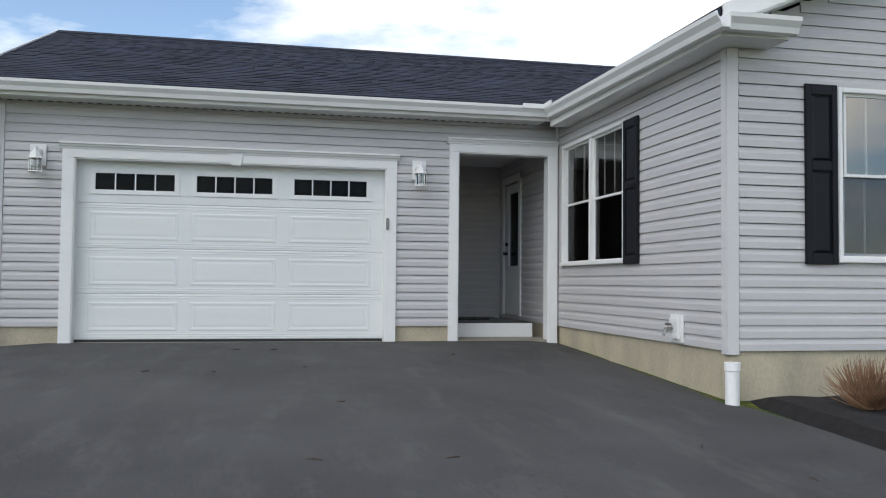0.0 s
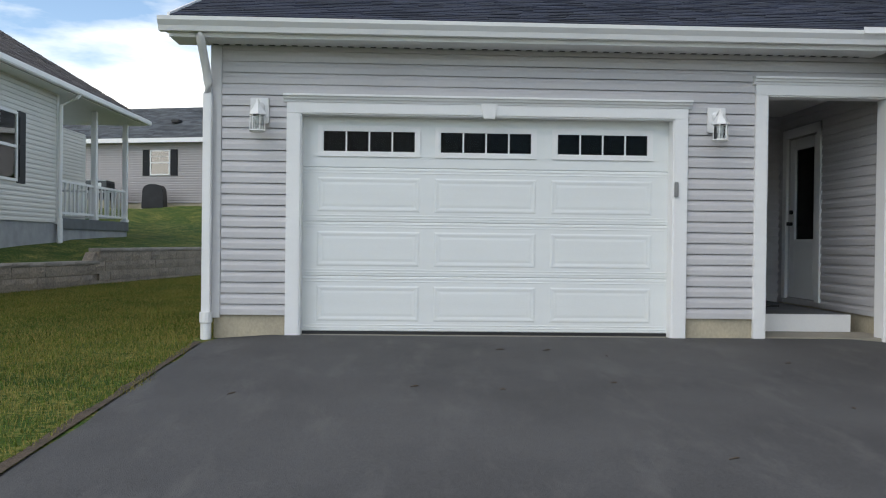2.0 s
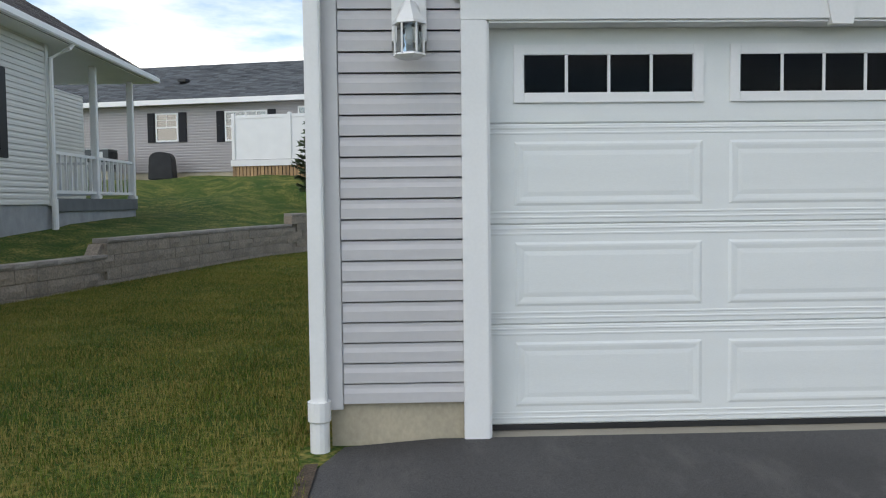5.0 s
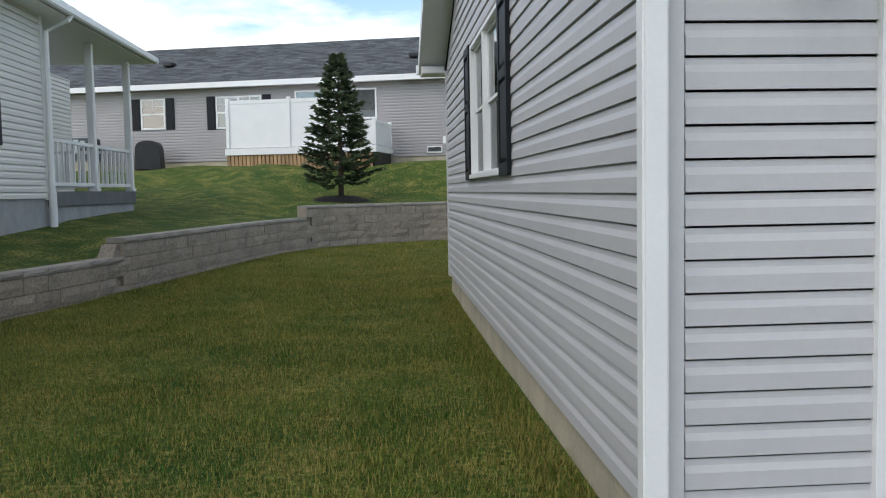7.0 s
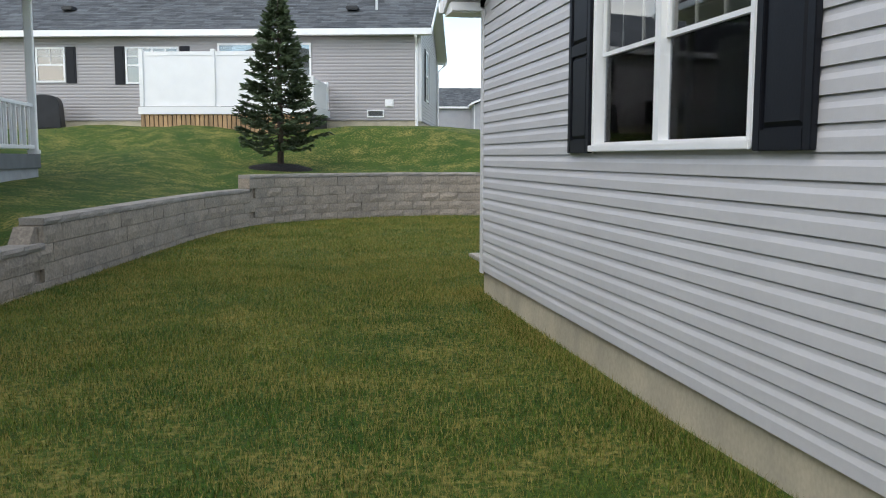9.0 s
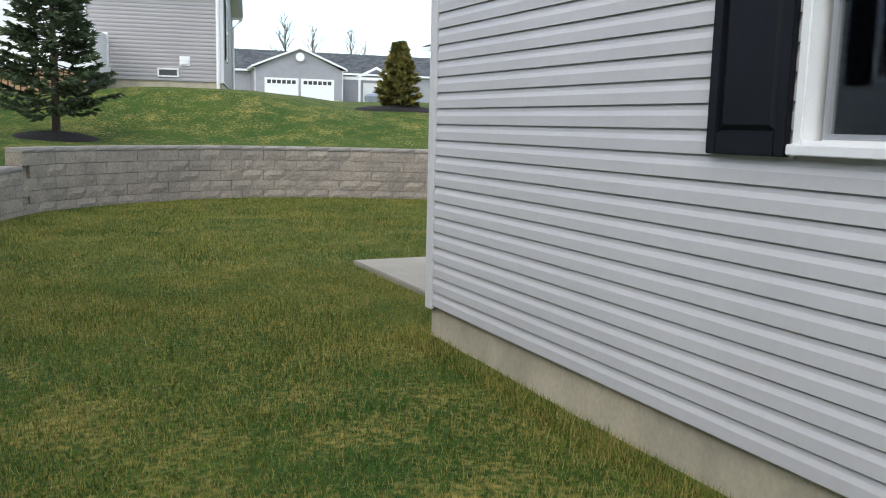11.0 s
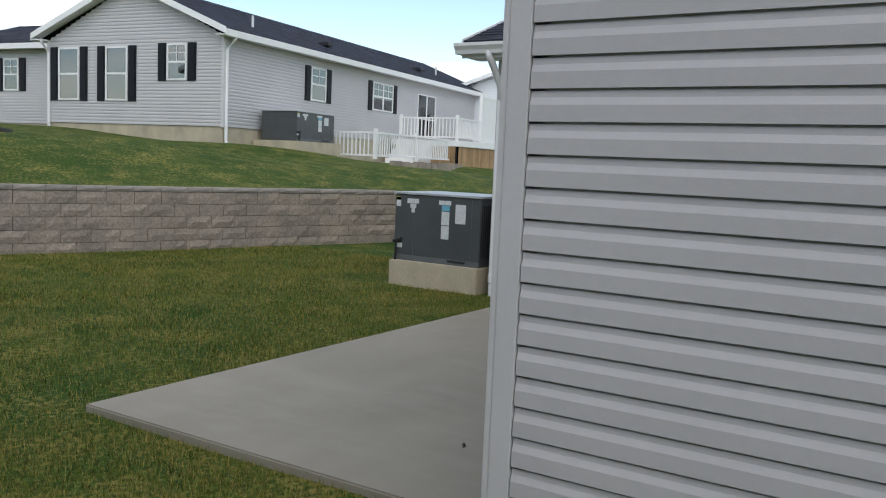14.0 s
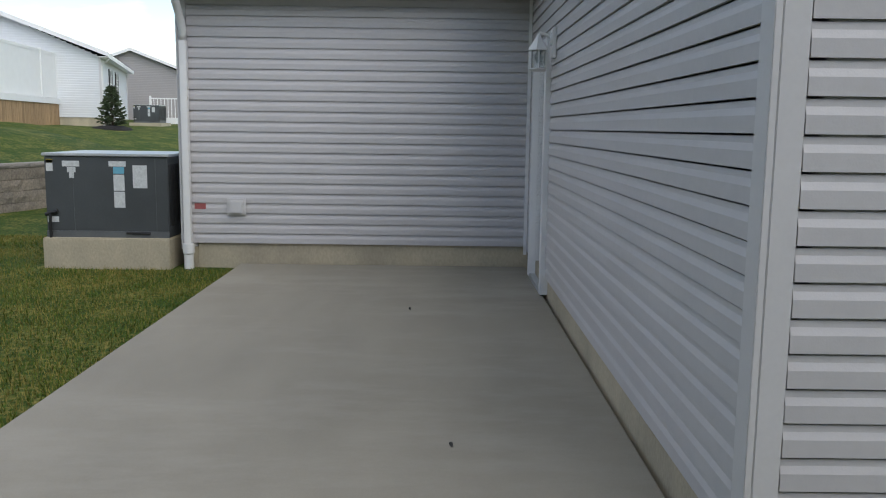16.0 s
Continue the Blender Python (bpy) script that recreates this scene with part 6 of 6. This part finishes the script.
# bare trees far behind the houses
for i, (x, y, h) in enumerate(((28, 135, 14), (33, 138, 13), (37.5, 134, 12.5), (24, 142, 9), (42, 140, 12), (6, 138, 8))):
    bt = thing("bare_tree", "leafless tree far behind the houses", "tree", pose(x, y, high(x, y) - 0.3), "bare trees")
    r = random.Random(40 + i)
    bm = bm_new()
    tube(bm, ((0, 0, 0), (0.1, 0, h * 0.4), (0, 0.1, h * 0.8), (0, 0, h)), [0.2, 0.14, 0.07, 0.02], 6)
    part("trunk", bm, BARK, bt)
    bm = bm_new()
    for k in range(46):
        z = h * r.uniform(0.3, 0.95)
        a = r.uniform(0, 6.28)
        ln = (h - z) * r.uniform(0.35, 0.6) + 0.5
        d = Vector((math.cos(a) * 0.55, math.sin(a) * 0.55, 0.85)).normalized()
        e = Vector((0, 0, z)) + d * ln
        tube(bm, ((0, 0, z), e * 0.5 + Vector((0, 0, z * 0.5)), e), [0.05, 0.035, 0.012], 3)
        for q in range(3):
            e2 = Vector((0, 0, z)).lerp(e, r.uniform(0.4, 0.9))
            d2 = (d + Vector((r.uniform(-.6, .6), r.uniform(-.6, .6), r.uniform(0, .4)))).normalized()
            tube(bm, (e2, e2 + d2 * ln * 0.4), [0.025, 0.008], 3)
    tagged(part("branch", bm, BARK, bt), kind="stuff")

# parked car by the far house, half hidden by the young tree
car = thing("car", "blue-grey car parked by the far house", "car", Matrix.Translation((23.0, 84.0, upper_z(23.0, 84.0))) @ Matrix.Rotation(radians(30), 4, "Z"))
bm = bm_new()
prof = ((-2.2, 0.3), (-2.25, 0.75), (-1.9, 0.95), (-1.3, 1.05), (-0.7, 1.55), (0.9, 1.6), (1.9, 1.2), (2.2, 0.95), (2.2, 0.3))
extrude_profile(bm, prof, (0, -0.85, 0), (0, 0.85, 0), (1, 0, 0))
part("body", bm, CARPAINT, car)
for wx in (-1.4, 1.4):
    for wy in (-0.9, 0.75):
        bm = bm_new()
        tube(bm, ((wx, wy, 0.33), (wx, wy + 0.16, 0.33)), 0.33, 14)
        part("wheel", bm, DARK, car)
for sy in (-0.865, 0.855):
    bm = bm_new()
    extrude_profile(bm, ((-1.05, 1.1), (-0.6, 1.48), (0.85, 1.52), (1.5, 1.18)), (0, sy, 0), (0, sy + 0.01, 0), (1, 0, 0))
    part("side_window", bm, GARAGE_GLASS, car)

# yellow bin and tap by the grey house
yb = thing("yellow_bin", "small yellow plastic box by the house corner", "bin", pose(0.4, 46.0, upper_z(0.4, 46.0)))
bm = bm_new()
box(bm, -0.4, 0.4, -0.3, 0.3, 0, 0.55, 0.05)
part("box", bm, YELLOW, yb)

# ---- retaining wall, block by block ----
rw = thing("retaining_wall", "stepped grey-brown split-face block retaining wall with caps", "retaining wall", pose(0, 0, 0), kind="structure")
line = smooth_path([(x, y, 0) for x, y in WALL_PTS], 0.05)
cum = [0.0]
for a, b in zip(line, line[1:]):
    cum.append(cum[-1] + (b - a).length)


def on_line(s):
    for i in range(len(cum) - 1):
        if cum[i + 1] >= s:
            k = (s - cum[i]) / (cum[i + 1] - cum[i])
            return line[i].lerp(line[i + 1], k), (line[i + 1] - line[i]).normalized()
    return line[-1], (line[-1] - line[-2]).normalized()


BL, BH, BD = 0.44, 0.2, 0.28


def block_mesh(seed, ln, ht, rough):
    """A split-face block: x along, y back, front face uneven."""
    r = random.Random(seed)
    bm = bm_new()
    nx, nz = 4, 2
    f = [[bm.verts.new((-ln / 2 + ln * i / nx, (0.012 if i in (0, nx) or j in (0, nz) else -0.0) + r.uniform(-rough, rough) * (1 if 0 < i < nx and 0 < j < nz else 0.4), ht * j / nz)) for i in range(nx + 1)] for j in range(nz + 1)]
    bk = [bm.verts.new(p) for p in ((-ln / 2, BD, 0), (ln / 2, BD, 0), (ln / 2, BD, ht), (-ln / 2, BD, ht))]
    for j in range(nz):
        for i in range(nx):
            bm.faces.new((f[j][i], f[j][i + 1], f[j + 1][i + 1], f[j + 1][i]))
    bm.faces.new([f[0][i] for i in range(nx, -1, -1)] + [bk[0], bk[1]])
    bm.faces.new(f[nz] + [bk[2], bk[3]])
    bm.faces.new([f[j][0] for j in range(nz, -1, -1)] + [bk[0], bk[3]])
    bm.faces.new([f[j][nx] for j in range(nz + 1)] + [bk[2], bk[1]])
    return bm


variants = [mesh_of("block", block_mesh(60 + k, BL - 0.007, BH - 0.006, 0.012), STONE) for k in range(9)]
caps = [mesh_of("capstone", block_mesh(90 + k, BL - 0.006, 0.075, 0.004), CAPSTONE) for k in range(4)]
rng = random.Random(21)
total = cum[-1]
n_col = int(total / BL)
core = bm_new()
prev = None
for p, q in zip(line[::4], line[4::4]):
    dd = (q - p).normalized()
    lf = Vector((-dd.y, dd.x, 0))
    tz = wall_top(p) - 0.09
    a, b = p + lf * 0.05, p + lf * 0.27
    cur = [core.verts.new(v) for v in ((a.x, a.y, 0.4), (a.x, a.y, tz), (b.x, b.y, tz), (b.x, b.y, 0.4))]
    if prev:
        for k in range(4):
            core.faces.new((prev[k], prev[(k + 1) % 4], cur[(k + 1) % 4], cur[k]))
    prev = cur
part("core", core, STONE, rw)
for c in range(n_col):
    for off, is_cap in [(i, False) for i in range(6)] + [(0, True)]:
        s = (c + 0.5 + (0.5 if (off % 2 and not is_cap) else 0.0)) * BL
        if s > total - 0.2:
            continue
        p, d = on_line(s)
        tz = wall_top(p) - 0.075
        ang = math.atan2(d.y, d.x) + math.pi
        z0 = tz - (off + 1) * BH
        if not is_cap and z0 < 0.45:
            continue
        me = rng.choice(caps if is_cap else variants)
        ob = new("capstone" if is_cap else "block", me)
        ob.parent = rw
        left = Vector((-d.y, d.x, 0))
        o = p + left * (-0.03 if is_cap else 0.012 * (5 - off) * -0.3 + rng.uniform(-0.004, 0.004))
        zc = tz if is_cap else z0
        # x runs along the wall, y to the uphill side
        ob.matrix_basis = Matrix(((d.x, left.x, 0, o.x), (d.y, left.y, 0, o.y), (0, 0, 1, zc), (0, 0, 0, 1)))


# ---- grass blades on the lawn that the walk passes ----
def blades(name, x0, x1, y0, y1, per_m2, seed, length, width, label):
    g = np.random.default_rng(seed)
    n = int((x1 - x0) * (y1 - y0) * per_m2)
    x, y = g.uniform(x0, x1, n), g.uniform(y0, y1, n)
    house = (x > GARAGE_X - 0.005) & (y > FRONT - 0.02) & (y < BACK + 0.02)
    slab = (x > -2.52) & (y > BACK) & (y < 22.52)
    drive = (x > -3.09 - 0.10 * np.sin(y * 3.1) * np.sin(y * 1.3)) & (y < FRONT)
    wall_x = np.interp(y, [q[1] for q in WALL_PTS[:10]], [q[0] for q in WALL_PTS[:10]])
    beyond = (x < wall_x + 0.02) & (y > 16.9)
    north = y > np.interp(x, [q[0] for q in WALL_PTS], [q[1] for q in WALL_PTS]) - 0.02
    unit = (x > 3.4) & (y < 24.7)
    keep = ~(house | slab | drive | beyond | north | unit)
    x, y = x[keep], y[keep]
    n = len(x)
    z = np.array([low(a, b) for a, b in zip(x, y)]) - 0.02
    a = g.uniform(0, 2 * np.pi, n)
    ln, wd, tilt = g.uniform(0.5, 1.2, n) * length, g.uniform(0.6, 1.2, n) * width, g.uniform(0.2, 1.3, n)
    dx, dy = np.cos(a), np.sin(a)
    co = np.empty((n, 3, 3))
    co[:, 0] = np.stack([x - dy * wd, y + dx * wd, z], 1)
    co[:, 1] = np.stack([x + dy * wd, y - dx * wd, z], 1)
    co[:, 2] = np.stack([x + dx * ln * np.sin(tilt), y + dy * ln * np.sin(tilt), z + 0.012 + ln * np.cos(tilt)], 1)
    me = bpy.data.meshes.new(name)
    me.vertices.add(3 * n)
    me.vertices.foreach_set("co", co.ravel())
    me.loops.add(3 * n)
    me.loops.foreach_set("vertex_index", np.arange(3 * n))
    me.polygons.add(n)
    me.polygons.foreach_set("loop_start", np.arange(0, 3 * n, 3))
    me.update(calc_edges=True)
    me.materials.append(BLADE)
    return tagged(new(name, me), label, "grass", kind="stuff")


blades("grass", -8.2, -2.45, 9.0, 22.5, 5600, 1, 0.042, 0.0030, "short mixed green and straw grass beside the garage")
blades("grass", -8.0, 6.0, 22.5, 31.0, 2400, 2, 0.046, 0.004, "short mixed green and straw grass behind the patio")
blades("grass", -9.0, -3.0, 3.0, 9.0, 3000, 3, 0.042, 0.0035, "short mixed green and straw grass along the driveway")

# extra dense, longer blades added to darken the strip shaded by the wall
blades("grass", -3.30, -3.03, 10.8, 19.5, 6000, 4, 0.06, 0.0032, "longer green grass standing in for shade along the foundation")

# bits of debris on the asphalt, and black specks on the patio
rng = random.Random(17)
for i in range(16):
    x, y = rng.uniform(-2.6, 3.2), rng.uniform(2.6, 10.0)
    bm = bm_new()
    a, ln = rng.uniform(0, 3.14), rng.uniform(0.015, 0.05)
    c_, s_ = math.cos(a) * ln, math.sin(a) * ln
    tube(bm, ((-c_, -s_, 0.004), (0.01, 0.005, 0.008), (c_, s_, 0.004)), [0.003, 0.006, 0.002], 5)
    tw = tagged(part("twig", bm, BARK), "small dry twig lying on the driveway", "twig", "driveway twigs")
    tw.location = (x, y, low(x, y) + 0.022)
for x, y in ((-1.72, 20.30), (1.3, 20.6)):
    bm = bm_new()
    tube(bm, ((0, 0, 0), (0.012, 0.004, 0.012), (0.022, 0, 0.002)), [0.004, 0.01, 0.004], 6)
    o = tagged(part("pebble", bm, DARK), "tiny dark pebble on the patio", "pebble", "patio pebbles")
    o.location = (x, y, 0.777)
